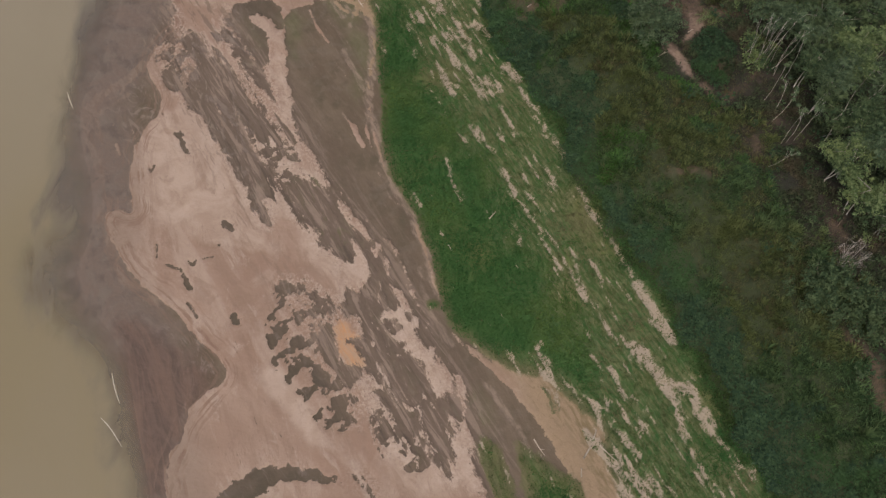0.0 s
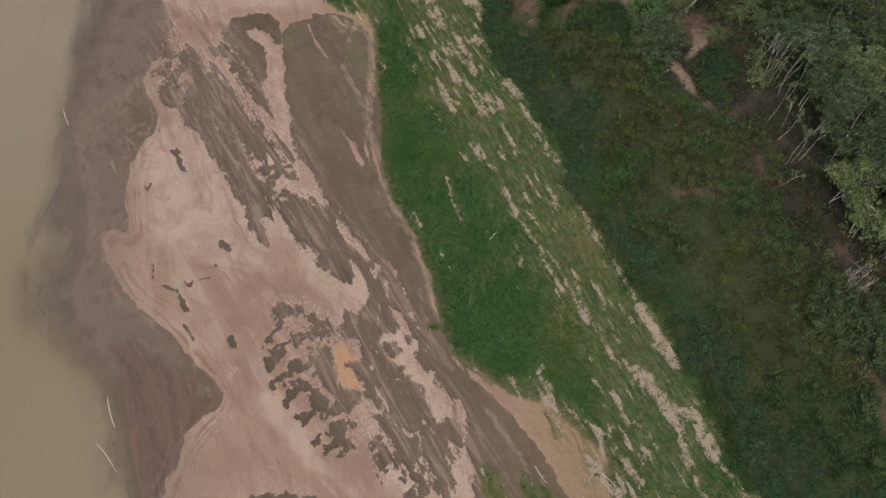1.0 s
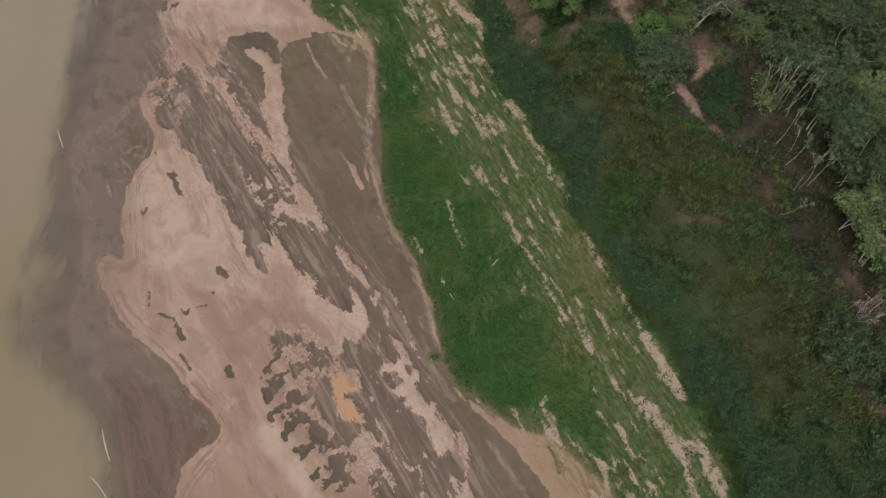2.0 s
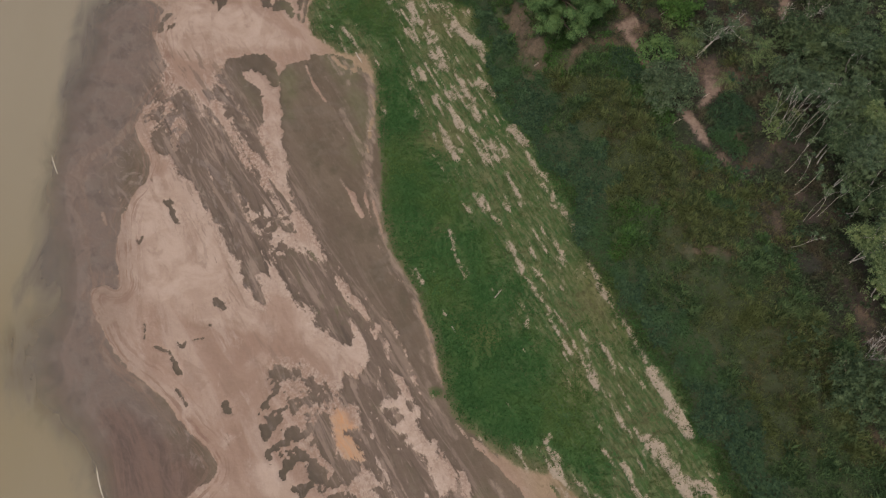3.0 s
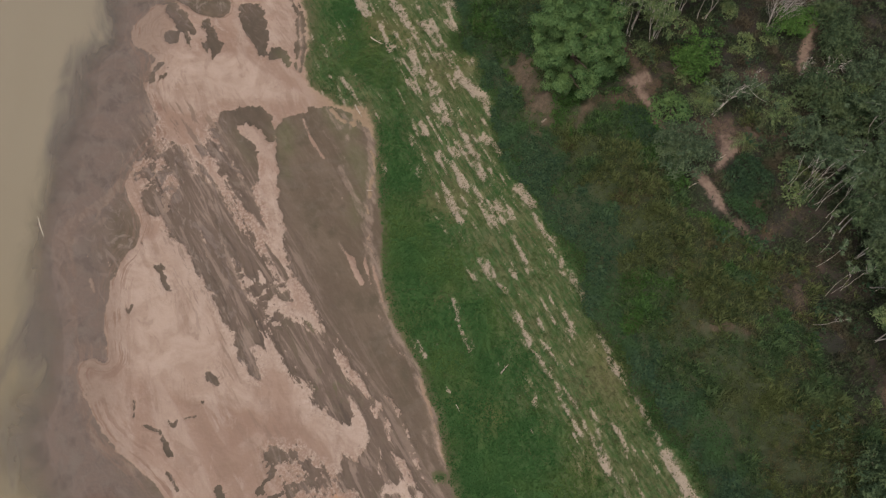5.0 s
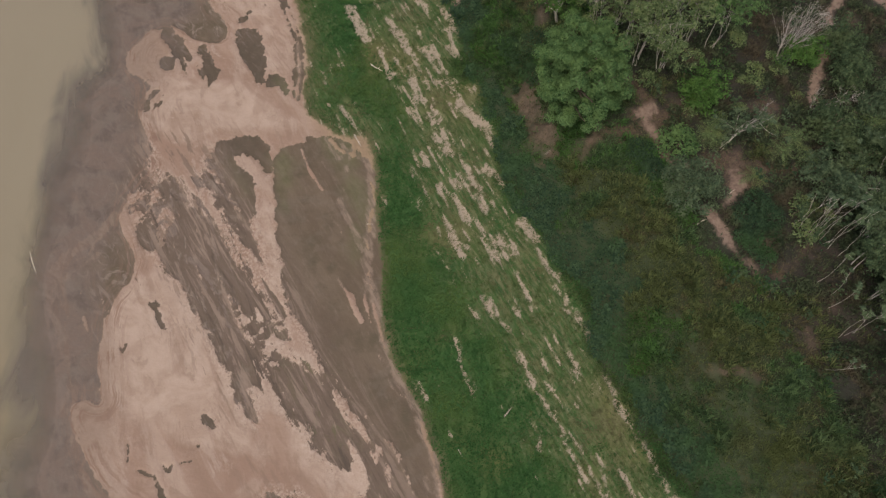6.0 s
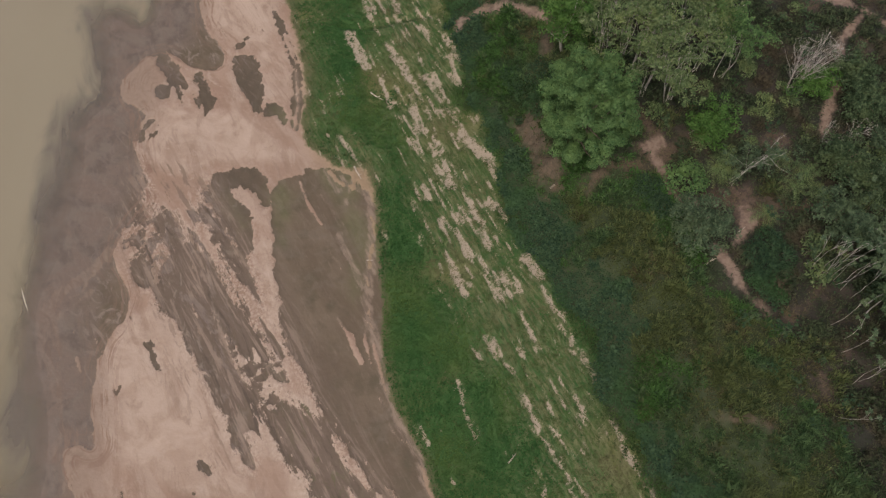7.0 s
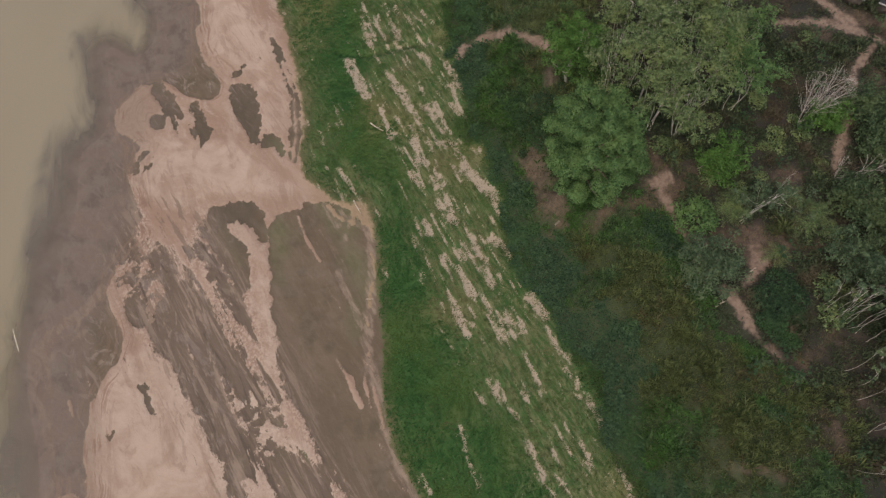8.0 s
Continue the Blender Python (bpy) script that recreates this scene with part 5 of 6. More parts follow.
def thing(name, x, y, label, category, group="", z=None):
    root = new(name)
    root.location = (x, y, height(x, y) if z is None else z)
    root.empty_display_size = 0.5
    return tagged(root, label, category, group)


def stuff(name, data, material, label, category):
    return tagged(new(name, mesh_of(name, data[0], data[1], material)), label, category, kind="stuff")


# ---- ground cover ----
def scatter(x0, x1, y0, y1, per_m2):
    n = int((x1 - x0) * (y1 - y0) * per_m2)
    x, y = rng.uniform(x0, x1, n), rng.uniform(y0, y1, n)
    keep = (x < 54 + 0.27 * y) & (x > -46)
    return x[keep], y[keep]


def cover(x, y, ok, f):
    return np.stack([x[ok], y[ok], f["z"][ok] - 0.03], 1)


x, y = scatter(-44, 60, -8, 158, 18)
f = land(x, y)
worn = fuzz(x, y, 9, 41) + 0.9 * f["thin"]
ok = (f["green"] > 0.1 + rng.exponential(0.4, len(x))) & ((f["bare"] < -0.12 + rng.normal(0, 0.22, len(x))) | (rng.random(len(x)) < 0.04) | (fuzz(x, y, 0.55, 87, 2) > 0.1 + 0.22 * smooth(f["bare"], 0.0, 1.6))) & (f["bank"] < 1.0)
olive = worn + rng.normal(0, 0.2, len(x)) > 0.42
stuff("meadow_grass", tufts(cover(x, y, ok & ~olive, f), 4, 0.27, 0.1, (15, 55), 0.12), GRASS, "dense low green grass on the flood plain", "grass")
stuff("sparse_grass", tufts(cover(x, y, ok & olive & (rng.random(len(x)) < 0.6), f), 4, 0.24, 0.09, (15, 55), 0.12), SPARSE, "thin yellowish grass on dry silt", "grass")

x, y = scatter(-14, 92, 4, 150, 14.5)
f = land(x, y)
kind = 1.25 * fuzz(x, y, 9, 51) + 0.9 * fuzz(x, y, 3.2, 57)
for cx, cy, cr, much in ((23.9, 86.9, 4.0, 0.5), (27.6, 80.9, 4.5, 0.5), (31.9, 70.1, 5.0, 0.6), (24.7, 76.0, 3.5, 0.3), (34.1, 59.0, 5.0, 0.5), (39.9, 75.2, 4.5, -0.7), (38.0, 82.5, 3.5, -0.6), (31.6, 90.4, 4.0, -0.6), (34.1, 77.6, 4.0, -0.6), (28.0, 62.0, 4.5, -0.5), (44.5, 20.0, 8.0, -0.6), (36.0, 45.0, 4.0, 0.5), (43.0, 36.0, 4.0, 0.4)):
    kind += much * np.exp(-((x - cx) ** 2 + (y - cy) ** 2) / cr**2)
bank, open_land = f["bank"], (f["dirt"] < -0.35 + rng.normal(0, 0.25, len(x))) & (f["bank"] > -0.5 + rng.normal(0, 0.5, len(x))) & (f["red"] < -0.7 + 1.6 * fuzz(x, y, 1.2, 121, 3) + rng.normal(0, 0.7, len(x)))
sward = bank < 1.0 + 4.5 * fuzz(x, y, 7, 89)
foot = ~sward & (bank < 5.0 + kind * 4 + 6.0 * smooth(-y, -32, -20))
slope = ~sward & ~foot & ((bank < 22 + kind * 10) | (bank < 17 + 4 * fuzz(x, y, 4, 123)))
dry = slope & (kind > 0.1 + rng.normal(0, 0.1, len(x)))
straw = dry & (fuzz(x, y, 4.5, 103) + 0.5 * fuzz(x, y, 1.4, 105) > 0.16 + rng.normal(0, 0.12, len(x)))
lush = slope & ~dry & (fuzz(x, y, 7, 61) + 0.6 * fuzz(x, y, 2.5, 63) - 0.5 * np.minimum(kind, 0) > 0.15 + 0.6 * smooth(-y, -60, -44) + rng.normal(0, 0.08, len(x)))
wood = ~foot & ~slope & ~sward
thin_cover = rng.random(len(x))
# low mounds of leaves with hollows between them
mound = fuzz(x, y, 1.8, 97, 3)
hollow = mound < -0.3 + rng.normal(0, 0.08, len(x))
grown = 0.75 + 0.9 * smooth(mound, -0.3, 0.5)


def bank_cover(ok, lift):
    at = cover(x, y, ok, f)
    at[:, 2] += lift * np.maximum(mound[ok] + 0.15, 0)
    return at


def bank_plants(name, ok, count, length, width, rise, spread, material, label, category, lift=0.0):
    stuff(name, tufts(bank_cover(ok, lift), count, length, width, rise, spread, grown=grown[ok]), material, label, category)


bank_plants("bank_sward", open_land & sward, 5, 0.34, 0.07, (15, 65), 0.16, SWARD, "short olive-green grass along the bank's foot", "grass")
bank_plants("bank_creeper", open_land & foot, 6, 0.34, 0.17, (0, 45), 0.2, VINE, "dark blue-green creepers at the bank's foot", "creeper", 1.3)
bank_plants("bank_weeds", open_land & slope & ~dry & ~lush & (thin_cover < 0.85), 6, 0.7, 0.09, (20, 70), 0.2, WEED, "tall green weeds on the earth bank", "weeds", 0.7)
bank_plants("lush_weeds", open_land & lush, 6, 0.6, 0.12, (15, 65), 0.2, LUSH, "fresh green weeds and tall grass on the bank", "weeds", 1.0)
bank_plants("dry_grass", open_land & dry & ~straw, 6, 0.65, 0.065, (30, 75), 0.15, DRY, "dry olive grass tussocks on the bank", "grass", 0.3)
bank_plants("straw_grass", open_land & straw & (thin_cover < 0.85), 6, 0.6, 0.06, (25, 75), 0.15, STRAW, "bleached brown grass stalks on the bank", "grass", 0.2)
bare_stalks = ~open_land & (f["dirt"] < -0.2) & (bank > 0.5) & (rng.random(len(x)) < 0.3)
bank_plants("scattered_stalks", bare_stalks, 4, 0.42, 0.05, (15, 75), 0.2, STRAW, "scattered bleached stalks on bare earth", "grass")
tall_ones = open_land & slope & (rng.random(len(x)) < 0.085) & (mound > -0.1)
bank_plants("dry_tussocks", tall_ones & dry, 15, 1.0, 0.1, (35, 80), 0.12, DRY, "tall arching tussocks of olive grass", "grass", 0.3)
bank_plants("green_tussocks", tall_ones & ~dry, 15, 1.0, 0.12, (30, 75), 0.12, WEED, "tall arching tussocks of green grass", "grass", 0.6)
bank_plants("forest_undergrowth", open_land & wood & ~hollow & (thin_cover < 0.5 + 0.4 * smooth(kind, -0.3, 0.3)), 4, 0.52, 0.12, (10, 65), 0.22, SCRUB, "dark scrub and litter under the trees", "undergrowth", 0.9)


# ---- trees ----
def leafy_tree(x, y, tall, wide, leaf, bark, label, group="", count=60, each=40, size=0.5, lobe=1.1, low=0.3, trunk=0.28, flat=0.75, top=-0.35, wild=0.13, deep=None, name="tree"):
    """A full crown of leafy lobes on a forked trunk. low: where the crown begins, as a part of the height."""
    root = thing(name, x, y, label, "tree", group)
    mid, half = tall * (1 + low) / 2, tall * (1 - low) / 2
    k = np.arange(count)
    up = 1 - 1.65 * (k + 0.5) / count
    turn = k * 2.39996 + rng.normal(0, 0.2, count)
    r = np.sqrt(1 - np.clip(up, -1, 1) ** 2)
    uneven = 1 + rng.normal(0, wild, count)
    c = np.stack([np.cos(turn) * r * wide * uneven, np.sin(turn) * r * (deep or wide) * uneven, mid + up * half * uneven], 1)
    inner = c * np.array([0.55, 0.55, 1]) + np.array([0, 0, -half * 0.12])
    inner[:, 2] = mid + (inner[:, 2] - mid) * 0.6
    c = np.vstack([c, inner[::2]])
    stem, path = bough((0, 0, -0.3), (rng.normal(0, 0.3), rng.normal(0, 0.3), mid), trunk, trunk * 0.5)
    bole = part("trunk", stem, bark, root)
    for i in range(0, count, max(1, count // 8)):
        part("limb", bough(path[rng.integers(2, 5)], c[i] * np.array([0.85, 0.85, 0.98]), trunk * 0.42, 0.04)[0], bark, bole)
    part("crown", lobes(c, lobe * rng.uniform(0.75, 1.25, len(c)), each, size, flat, top), leaf, root)
    return root


def whorl_tree(x, y, tall, wide, leaf, bark, label, group="", stems=1, count=70, each=9, size=0.62, lean=(0, 0), trunk=0.13, name="tree"):
    """A slender pale tree: few bare stems that fork high up, with umbrella-like whorls at the twig ends."""
    root = thing(name, x, y, label, "tree", group)
    tips = []
    for s in range(stems):
        foot = rng.normal(0, 0.35 * (stems > 1), 2)
        top = np.array([lean[0] + rng.normal(0, wide * 0.2 * (stems > 1)), lean[1] + rng.normal(0, wide * 0.2 * (stems > 1)), tall * rng.uniform(0.7, 0.92)])
        stem, path = bough((*foot, -0.3), top, trunk, trunk * 0.55, 0.05)
        trunk_part = part("trunk", stem, bark, root)
        for b in range(max(3, 9 // stems)):
            turn, out = rng.uniform(0, 6.28), wide * rng.uniform(0.2, 0.95)
            start = path[rng.integers(3, 6)]
            end = np.array([top[0] + math.cos(turn) * out, top[1] + math.sin(turn) * out, tall * rng.uniform(0.62, 1.03) - 0.1 * out])
            twig, tp = bough(start, end, trunk * 0.32, 0.018, 0.06)
            part("branch", twig, bark, trunk_part)
            tips.append(tp)
    c = []
    for i in range(count):
        tp = tips[rng.integers(len(tips))]
        c.append(tp[-1 - (rng.random() < 0.35)] + rng.normal(0, 0.8, 3) * np.array([1, 1, 0.8]))
    c = np.array(c)
    clumps = lobes(c[::3], rng.uniform(0.5, 0.95, len(c[::3])), 46, size * 0.64, 0.7, 0.0)
    part("crown", joined([rosettes(c[1::3], each, size), clumps]), leaf, root)
    return root


def pole_tree(x, y, tall):
    """A thin, straight, pale stem with a few whorls at its top."""
    root = thing("tree", x, y, "thin straight pale-stemmed tree with few leaves", "tree", "wood on the high bank")
    top = np.array([rng.normal(0.3, 0.8), rng.normal(0.2, 0.7), tall])
    stem, path = bough((0, 0, -0.3), top, 0.038, 0.02, 0.035, 8)
    bole = part("trunk", stem, PALE_BARK, root)
    c = [top]
    for _ in range(3):
        end = top + np.array([rng.normal(0, 0.6), rng.normal(0, 0.6), rng.uniform(-0.3, 0.7)])
        part("branch", bough(path[rng.integers(5, 8)], end, 0.026, 0.014, 0.05, 5)[0], PALE_BARK, bole)
        c.append(end)
    part("crown", rosettes(np.array(c) + rng.normal(0, 0.15, (4, 3)), 8, 0.42), LEAF_GREY, root)
    return root


def bare_tree(x, y, tall, wide, label, lean=(0, 0), stems=5, twigs=9, thick=0.085, name="bare_tree"):
    """A leafless pale tree that fans out from its foot."""
    root = thing(name, x, y, label, "tree")
    for s in range(stems):
        turn = 6.28 * s / stems + rng.normal(0, 0.3)
        end = np.array([lean[0] + math.cos(turn) * wide * 0.7, lean[1] + math.sin(turn) * wide * 0.7, tall * rng.uniform(0.72, 0.95)])
        stem, path = bough((rng.normal(0, 0.12), rng.normal(0, 0.12), -0.2), end, thick, thick * 0.4, 0.07, 7)
        limb = part("limb", stem, PALE_BARK, root)
        fine = []
        for b in range(twigs):
            start = path[rng.integers(2, 7)]
            tip = end + rng.normal(0, 1, 3) * np.array([wide * 0.3, wide * 0.3, tall * 0.1])
            tip *= np.linalg.norm(end) / np.linalg.norm(tip) * rng.uniform(0.85, 1.03)
            fine.append(bough(start, tip, thick * 0.3, thick * 0.13, 0.09, 5)[0])
        tagged(part("twig_spray", joined(fine), PALE_BARK, limb), kind="stuff")
    return root


def shrub(x, y, wide, tall, leaf, label, count=22, each=34, size=0.42, group="", name="shrub"):
    root = thing(name, x, y, label, "shrub", group)
    k = np.arange(count)
    up = 1 - (k + 0.5) / count
    turn = k * 2.39996
    r = np.sqrt(1 - up**2) * wide * rng.uniform(0.7, 1.1, count)
    c = np.stack([np.cos(turn) * r, np.sin(turn) * r, 0.3 + up * tall * 0.85], 1)
    for p in c[:: max(1, count // 3)]:
        part("stem", bough((0, 0, -0.2), p * 0.9, 0.05, 0.02, 0.1, 4)[0], BARK, root)
    part("foliage", lobes(c, wide * 0.32 * rng.uniform(0.75, 1.25, count), each, size), leaf, root)
    return root


def palm(x, y, tall, reach, label, fronds=9, leaf=None, group="young palms"):
    root = thing("palm", x, y, label, "palm", group)
    stem, path = bough((0, 0, -0.2), (rng.normal(0, 0.1), rng.normal(0, 0.1), tall), 0.14, 0.09, 0.03)
    part("trunk", stem, BARK, root)
    for i in range(fronds):
        turn = 6.28 * i / fronds + rng.normal(0, 0.15)
        k = np.linspace(0, 1, 12)
        out, rise = reach * k * rng.uniform(0.85, 1.1), reach * (0.55 * k - 0.75 * k**2)
        spine = np.stack([math.cos(turn) * out, math.sin(turn) * out, tall + rise], 1)
        a, b = spine[1:], np.array([-math.sin(turn), math.cos(turn), 0])
        pieces = []
        for sgn in (-1, 1):
            way = unit(np.tile(b * sgn, (11, 1)) + 0.5 * unit(np.diff(spine, axis=0)))
            pieces.append(leaves(a, way, unit(np.diff(spine, axis=0)), 0.5 * np.sin(k[1:] * 2.6 + 0.35) + 0.1, np.full(11, 0.09), np.full(11, 0.35)))
        part("frond", joined(pieces + [tube(spine, np.linspace(0.035, 0.01, 12), 4)]), leaf or LEAF_MID, root)
    return root


# the round dense tree at the bank's edge
leafy_tree(18.7, 98.2, 14.6, 5.7, LEAF_DEEP, BARK, "big round tree with dense deep green crown", count=110, each=250, size=0.32, lobe=1.05, low=0.0, trunk=0.45, flat=0.6, top=-0.1, wild=0.09, deep=7.3)

# the tall grove behind it
GROVE = "grove of tall pale-stemmed trees"
leafy_tree(17.0, 113.6, 12.0, 3.4, LEAF_BRIGHT, PALE_BARK, "slim tree with bright yellow-green crown", GROVE, 70, 70, 0.36, 0.8, 0.3, wild=0.25)
for gx0, gy0, gh, gw, gn in ((22.3, 109.6, 13.0, 4.2, 4), (26.3, 113.0, 14.5, 5.0, 6), (31.1, 115.5, 14.5, 4.8, 5), (32.2, 104.0, 13.5, 5.2, 5), (28.4, 105.4, 12.0, 4.0, 4), (36.8, 109.6, 13.5, 4.6, 3), (40.6, 114.4, 13.0, 4.6, 2), (40.7, 108.4, 11.5, 3.6, 2), (36.5, 115.6, 14.0, 4.4, 4), (27.6, 109.4, 13.5, 4.2, 4), (32.4, 109.8, 14.0, 4.6, 4), (24.0, 117.5, 14.0, 4.4, 3), (30.0, 120.0, 14.5, 4.6, 3), (37.0, 121.0, 13.5, 4.6, 2)):
    whorl_tree(gx0, gy0, gh, gw, LEAF_MID if gx0 < 39 else LEAF_DEEP, PALE_BARK, "tall tree with pale slender stems and whorled leaves", GROVE, gn + 1, int(48 * gw), 9, 0.42, (0, 0), 0.075)

# the clearing behind the bank
bare_tree(50.6, 106.2, 10.0, 3.6, "leafless pale grey tree with many fanning branches", (1.8, 0.8), 9, 26, 0.05)
leafy_tree(53.6, 105.4, 4.6, 2.6, LEAF_BRIGHT, BARK, "small bushy tree with bright green leaves", count=34, each=55, size=0.36, lobe=0.65, low=0.1, trunk=0.12, wild=0.3)
leafy_tree(36.6, 97.6, 7.0, 2.5, LEAF_BRIGHT, BARK, "upright light green tree beside the clearing", count=60, each=55, size=0.34, lobe=0.62, low=0.05, trunk=0.14, wild=0.3)
whorl_tree(39.3, 90.4, 6.5, 4.0, LEAF_GREY, PALE_BARK, "low tree with pale forked stems", "", 5, 90, 8, 0.42, (3.0, 0.4), 0.07)
leafy_tree(33.4, 82.6, 5.0, 3.9, LEAF_GREY, BARK, "spreading grey-green tree beside the footpath", count=60, each=80, size=0.34, lobe=0.8, low=0.1, trunk=0.2, wild=0.24)
shrub(32.9, 90.2, 2.7, 2.8, LEAF_DEEP, "rounded green bush beside the footpath", 40, 40)

# slender stems and the wood on the high bank
WOOD = "wood on the high bank"
for wx0, wy0, wh in ((48.0, 76.7, 8.0), (48.9, 75.8, 9.0), (49.5, 75.5, 8.5), (50.1, 75.3, 9.0), (50.9, 74.6, 8.0), (51.7, 73.9, 8.5), (52.9, 72.8, 7.5), (49.1, 69.0, 7.0), (50.3, 67.0, 6.0), (49.6, 65.2, 5.5), (50.3, 61.1, 5.5), (51.2, 61.5, 6.5), (52.4, 61.8, 6.0), (47.2, 57.2, 4.5)):
    pole_tree(wx0, wy0, wh * 1.2)
    if wh > 7.8:
        pole_tree(wx0 + rng.uniform(-0.5, 0.5), wy0 + rng.uniform(0.3, 0.9), wh * rng.uniform(0.75, 1.05))
for wx0, wy0, wh, ww in ((56.9, 75.2, 9.0, 3.9), (54.6, 71.0, 8.5, 3.0), (57.4, 67.2, 10.0, 4.4), (55.2, 66.2, 10.0, 3.0), (60.8, 66.2, 11.0, 4.4), (59.4, 79.2, 10.0, 4.3), (62.6, 73.4, 11.0, 4.2), (55.4, 54.2, 9.0, 3.3), (57.8, 55.8, 9.0, 4.2), (57.1, 49.4, 8.0, 3.6), (64.5, 82.0, 11.0, 4.5), (65.5, 60.0, 10.0, 4.4), (63.0, 52.0, 9.0, 4.0), (56.4, 62.0, 9.0, 3.6), (61.0, 60.4, 9.5, 4.0), (56.0, 80.4, 9.0, 3.6), (61.6, 86.0, 9.0, 3.8), (67.2, 76.0, 10.5, 4.2), (67.0, 68.0, 10.5, 4.2), (68.6, 88.0, 10.0, 4.4), (59.6, 71.0, 10.0, 3.8), (60.2, 45.6, 7.0, 3.4)):
    whorl_tree(wx0, wy0, wh, ww, (LEAF_MID, LEAF_DARK, LEAF_GREY)[int(wx0 * 7) % 3], PALE_BARK, "forest tree with pale stems and clustered leaves", WOOD, 2, int(72 * ww), 9, 0.42, (0, 0), 0.1)
bare_tree(54.2, 41.2, 5.0, 2.6, "half-bare tree with grey twigs", (0.5, 0.3), 7, 14, 0.045)
leafy_tree(51.2, 36.9, 4.6, 3.4, LEAF_DARK, BARK, "feathery dull green young tree", "", 60, 80, 0.36, 0.75, 0.05, 0.16, wild=0.28)
for sx, sy, sr in ((54.6, 93.0, 2.4), (56.4, 89.6, 2.5), (53.2, 84.0, 3.4), (59.4, 107.4, 2.6), (60.0, 101.6, 2.4), (55.8, 32.8, 2.8), (63.0, 95.0, 3.4), (60.4, 88.4, 2.8)):
    leafy_tree(sx, sy, 5.0, sr, LEAF_DARK if sr < 3.3 else LEAF_GREY, BARK, "low broad-crowned tree in dark scrub", WOOD, 46, 60, 0.36, 0.8, 0.05, 0.14, wild=0.26)

# dead wood standing in the scrub
bare_tree(54.0, 97.0, 3.0, 2.6, "low dead bush with twisted pale branches", (1.6, 0.4), 6, 8, 0.05)
bare_tree(57.6, 97.6, 3.2, 2.4, "low dead bush with twisted pale branches", (1.4, 0.3), 5, 8, 0.05)
bare_tree(45.6, 95.0, 3.6, 0.9, "dead sapling with two pale stems", (0.9, 0.6), 2, 3, 0.045)
bare_tree(34.4, 98.4, 2.2, 0.6, "short dead sapling leaning over the clearing", (1.3, 0.3), 1, 2, 0.05)

# palms and shrubs
for qx0, qy0, ph in ((36.9, 91.1, 1.2), (38.4, 92.8, 1.4), (38.7, 91.1, 1.2), (49.3, 90.5, 1.6), (47.4, 88.5, 1.3), (51.1, 87.6, 1.4), (43.1, 84.6, 0.6), (57.7, 85.6, 1.8), (61.1, 92.2, 3.0), (46.4, 93.0, 1.4)):
    palm(qx0, qy0, ph + 0.5, 2.3, "young palm with arching green fronds", fronds=10, leaf=PALM_LEAF)

for kx, ky, kr in ((41.0, 78.9, 1.8), (43.0, 80.6, 2.0), (44.2, 78.6, 1.8), (42.2, 76.8, 1.9), (43.6, 75.8, 1.7), (41.4, 74.4, 1.7), (42.6, 72.8, 1.4), (40.4, 75.6, 1.3), (27.4, 89.0, 2.0), (29.0, 86.2, 1.7), (11.7, 107.8, 2.6), (14.0, 109.5, 2.4), (9.8, 110.6, 2.0), (13.0, 105.2, 2.0)):
    shrub(kx, ky, kr, 1.5, VINE, "dense dark blue-green herb thicket", 30, 36, 0.3, "herb thickets")

# slim saplings with a few umbrella whorls, and broad-leaved herbs, under the taller trees
def sapling(x, y, tall, leaf, label, whorls=7, size=0.5):
    root = thing("sapling", x, y, label, "sapling", "undergrowth saplings")
    stem, path = bough((0, 0, -0.2), (rng.normal(0, 0.3), rng.normal(0, 0.3), tall), 0.04, 0.02, 0.06)
    part("stem", stem, BARK, root)
    c = path[-1] + rng.normal(0, 1, (whorls, 3)) * np.array([0.55, 0.55, 0.4])
    part("foliage", rosettes(c, 10, size), leaf, root)
    return root


young = [sapling(0, -400 - 5 * i, 1.2 + 0.5 * i, (SCRUB, LEAF_DARK, VINE, LEAF_DARK)[i], "slim sapling with drooping whorled leaves", 10 + 3 * i, 0.28) for i in range(4)]
tx, ty = scatter(20, 80, 14, 130, 0.06)
tf = land(tx, ty)
room = (tf["bank"] > 15 + 8 * fuzz(tx, ty, 6, 107)) & (tf["dirt"] < -1.0) & (fuzz(tx, ty, 5, 109) > -0.2)
for i, (bx, by, bz) in enumerate(zip(tx[room], ty[room], tf["z"][room])):
    size = rng.uniform(0.6, 1.25)
    turn = pose(bx, by, bz, 0, 0, rng.uniform(0, 360)) @ Matrix.Diagonal((size, size, size, 1))
    if i < 4:
        young[i].matrix_basis = turn
    else:
        copy_thing(young[rng.integers(0, 4)], turn)

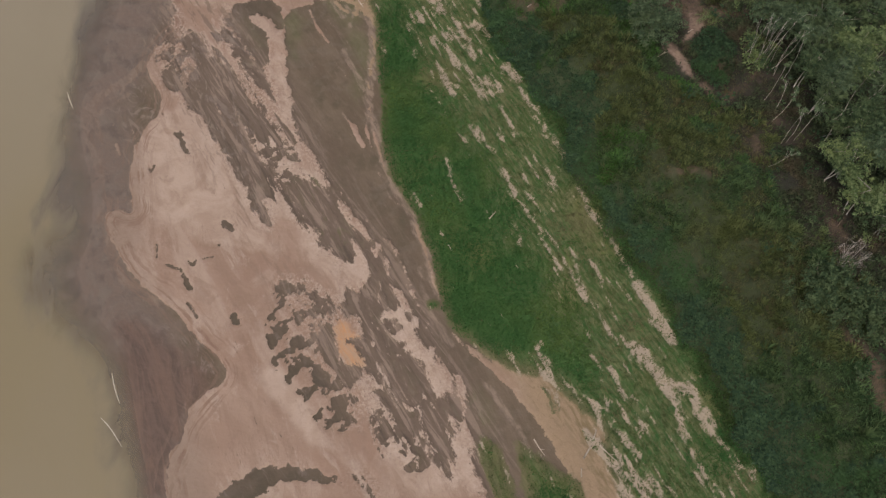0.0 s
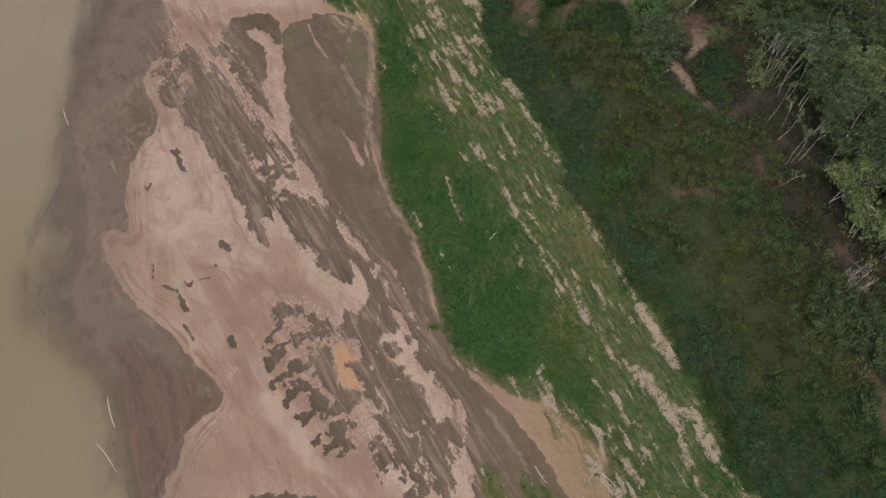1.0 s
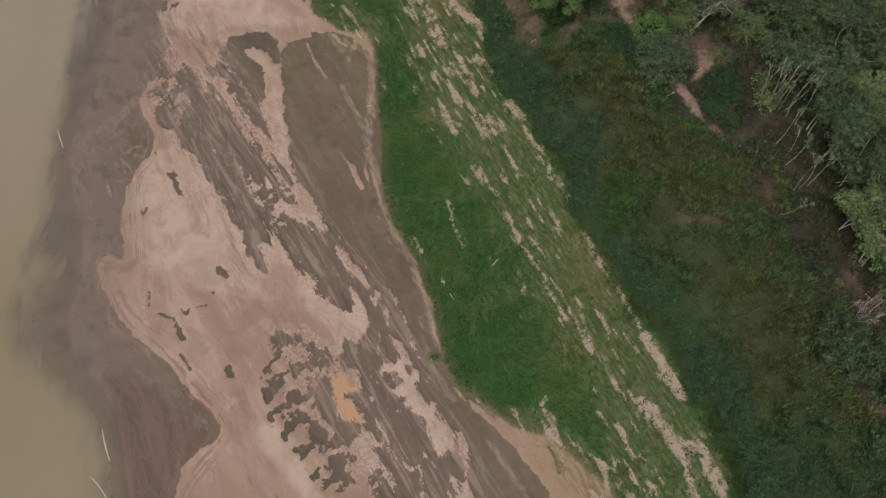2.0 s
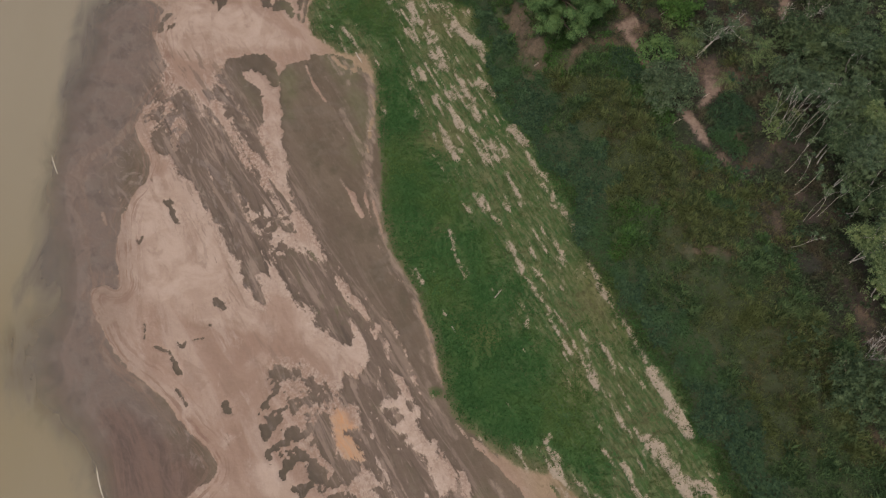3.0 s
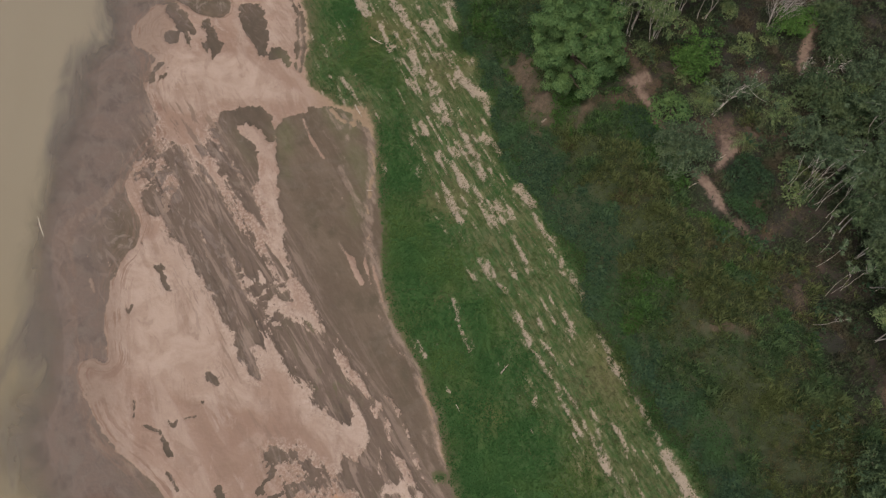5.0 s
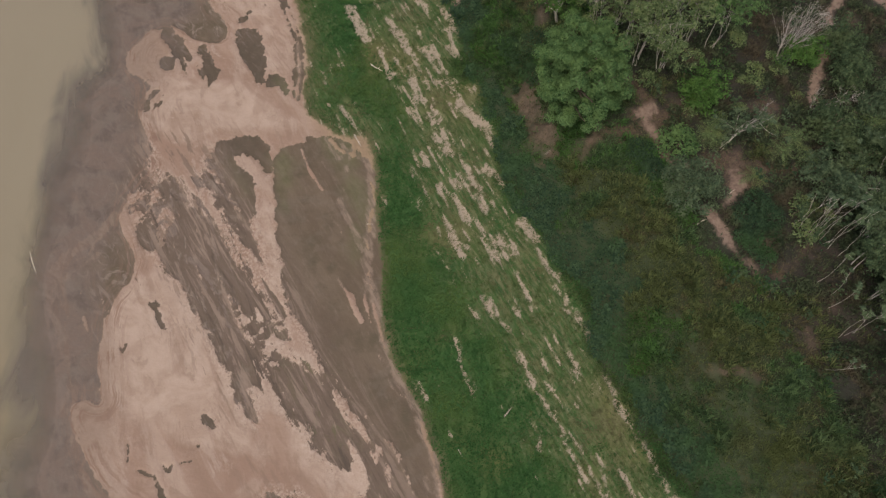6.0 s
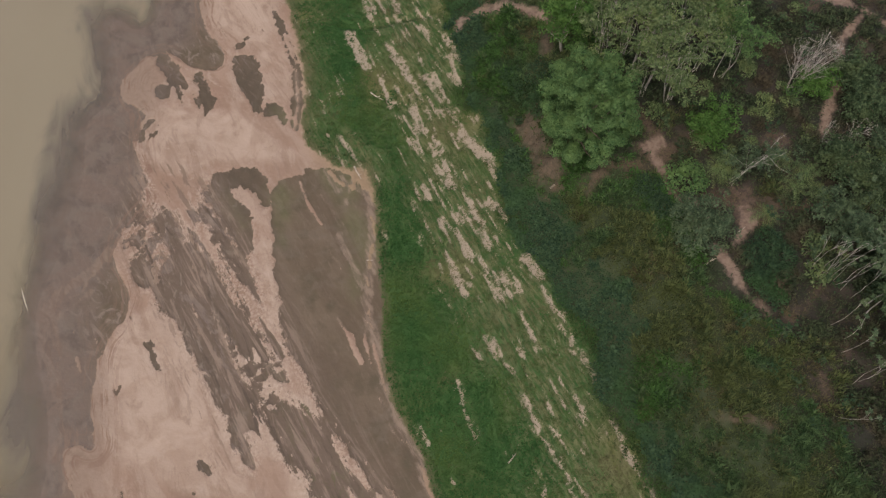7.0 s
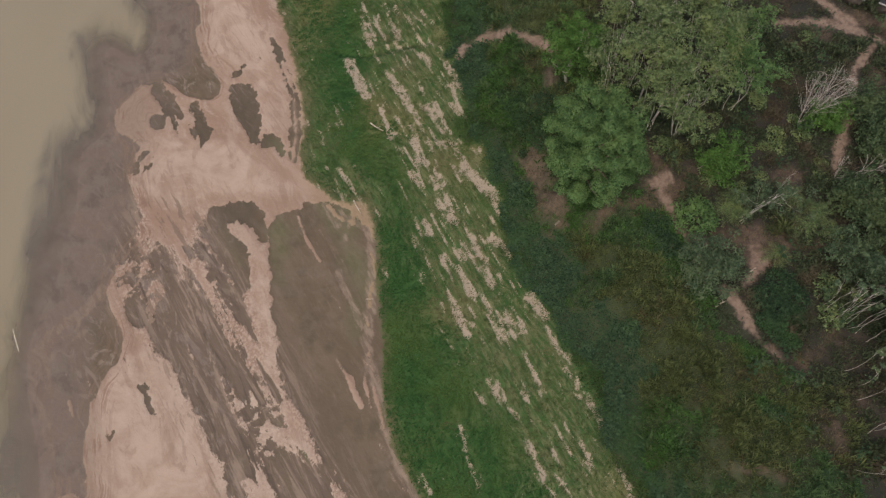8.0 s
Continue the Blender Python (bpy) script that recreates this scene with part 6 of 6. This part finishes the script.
seeds = [shrub(0, -300 - 10 * i, 1.5, 1.4, (VINE, WEED, SCRUB, LEAF_MID, SCRUB)[i], "leafy green bush in the undergrowth", 16, 26, 0.4, "bank bushes") for i in range(5)]
sx, sy = scatter(4, 90, 8, 145, 0.052)
sf = land(sx, sy)
lush = fuzz(sx, sy, 8, 71)
fits = (sf["bank"] > 3) & (sf["dirt"] < -1.6) & (lush > -0.15)
used = 0
for bx, by, bz, far, lu in zip(sx[fits], sy[fits], sf["z"][fits], sf["bank"][fits], lush[fits]):
    which = 0 if far < 6 else (1 if far < 20 else rng.integers(2, 5))
    size = rng.uniform(0.5, 1.15) * (0.7 if far < 20 else 1.0)
    turn = pose(bx, by, bz, 0, 0, rng.uniform(0, 360)) @ Matrix.Diagonal((size, size, size * rng.uniform(0.7, 1.1), 1))
    if used < 5 and which == used:
        seeds[used].matrix_basis = turn
        used += 1
    else:
        copy_thing(seeds[which], turn)
for i in range(used, 5):
    seeds[i].matrix_basis = pose(46 + 2 * i, 55 + 3 * i, height(46 + 2 * i, 55 + 3 * i))


# ---- driftwood ----
def log(x, y, long, thick, turn, label, stub=True, name="driftwood_log"):
    z = height(x, y) + thick * 0.7
    d = np.array([math.cos(radians(turn)), math.sin(radians(turn)), 0]) * long / 2
    root = thing(name, x, y, label, "driftwood", z=z)
    part("stem", bough(-d, d, thick, thick * 0.45, 0.03, 9)[0], DRIFT, root)
    if stub:
        part("branch", bough(d * 0.2, d * 0.45 + np.array([-d[1], d[0], 0.4]) * 0.3, thick * 0.5, thick * 0.15, 0.05, 4)[0], DRIFT, root)
    return root


log(7.6, 53.2, 1.7, 0.11, 50, "bleached log lying in the grass")
log(1.6, 46.9, 3.2, 0.07, -60, "long thin bleached stick in the grass", False)
log(-14.9, 97.0, 2.6, 0.13, -62, "pale driftwood log at the mud's edge")
log(-12.4, 111.4, 2.6, 0.12, -35, "pale driftwood log on the silt")
log(19.6, 18.6, 4.3, 0.13, 62, "long straight driftwood log on the sand")
log(21.9, 17.4, 3.0, 0.11, -45, "grey driftwood log on the sand")
log(12.9, 18.2, 2.6, 0.09, -58, "thin driftwood branch on wet mud")
log(18.2, 14.9, 1.2, 0.1, 85, "short driftwood piece on the sand", False)
log(15.1, 92.2, 1.6, 0.14, 40, "pale stump of wood on red earth")
log(34.9, 78.0, 2.0, 0.13, 30, "forked grey branch beside the footpath")
log(40.0, 82.9, 1.2, 0.09, 35, "short grey stick on trodden earth", False)
log(-12.4, 82.0, 0.9, 0.07, 0, "short pale stick on the silt", False)


# ---- lines of foam on the water ----
def foam(points):
    line = softened(points, 2, False)
    ahead = unit(np.gradient(line, axis=0))
    side = np.stack([-ahead[:, 1], ahead[:, 0]], 1)
    wide = 0.07 * np.sin(np.linspace(0.15, math.pi - 0.15, len(line)))[:, None]
    co = np.vstack([np.column_stack([line - side * wide, np.full(len(line), 0.012)]), np.column_stack([line + side * wide, np.full(len(line), 0.012)]), np.column_stack([line, np.full(len(line), 0.05)])])
    n, i = len(line), np.arange(len(line) - 1)
    faces = np.vstack([np.stack([i, i + 1, 2 * n + i + 1, 2 * n + i], 1), np.stack([2 * n + i, 2 * n + i + 1, n + i + 1, n + i], 1)])
    tagged(new("foam_line", mesh_of("foam_line", co, faces, FOAM)), "thin pale line of foam on silty water", "foam", "foam lines")


foam([(-47.1, 29.0), (-46.2, 26.5), (-45.1, 24.5)])
foam([(-47.4, 22.6), (-45.8, 21.2), (-43.7, 18.6)])
foam([(-64.1, 78.1), (-63.3, 76.3), (-62.3, 74.5)])


# ---- sheds beside the dirt road ----
def box(x0, x1, y0, y1, z0, z1):
    co = np.array([(x, y, z) for z in (z0, z1) for x, y in ((x0, y0), (x1, y0), (x1, y1), (x0, y1))], float)
    return co, np.array([(0, 3, 2, 1), (4, 5, 6, 7), (0, 1, 5, 4), (1, 2, 6, 5), (2, 3, 7, 6), (3, 0, 4, 7)])


def shed(x, y, turn, wide, deep, label):
    """A low board shed; its corrugated roof slopes to the front eave at local y = 0."""
    root = thing("shed", x, y, label, "shed", "sheds by the road")
    root.rotation_euler = (0, 0, radians(turn))
    part("wall", box(0.2, wide - 0.2, 0.35, 0.47, -0.2, 2.2), BOARDS, root)
    part("wall", box(0.2, wide - 0.2, deep - 0.47, deep - 0.35, -0.2, 2.9), BOARDS, root)
    part("wall", box(0.2, 0.32, 0.47, deep - 0.47, -0.2, 2.2), BOARDS, root)
    part("wall", box(wide - 0.32, wide - 0.2, 0.47, deep - 0.47, -0.2, 2.2), BOARDS, root)
    n = int(wide / 0.12)
    xs = np.linspace(0, wide, n)
    wave = 0.03 * (np.arange(n) % 2)
    co = np.vstack([np.column_stack([xs, np.full(n, yy), zz + wave]) for yy, zz in ((0.0, 2.35), (deep, 3.1), (deep, 3.06), (0.0, 2.31))])
    i = np.arange(n - 1)
    part("roof", (co, np.vstack([np.stack([k * n + i, k * n + i + 1, (k + 1) % 4 * n + i + 1, (k + 1) % 4 * n + i], 1) for k in range(4)])), IRON, root)
    part("eave_board", box(0, wide, -0.08, -0.01, 2.2, 2.42), WHITEWASH, root, "white painted eave board")


shed(61.6, 128.8, -31, 3.0, 3.0, "low board shed with dark sheet roof")
shed(66.2, 126.8, -31, 3.4, 3.0, "low board shed with pale eave board")
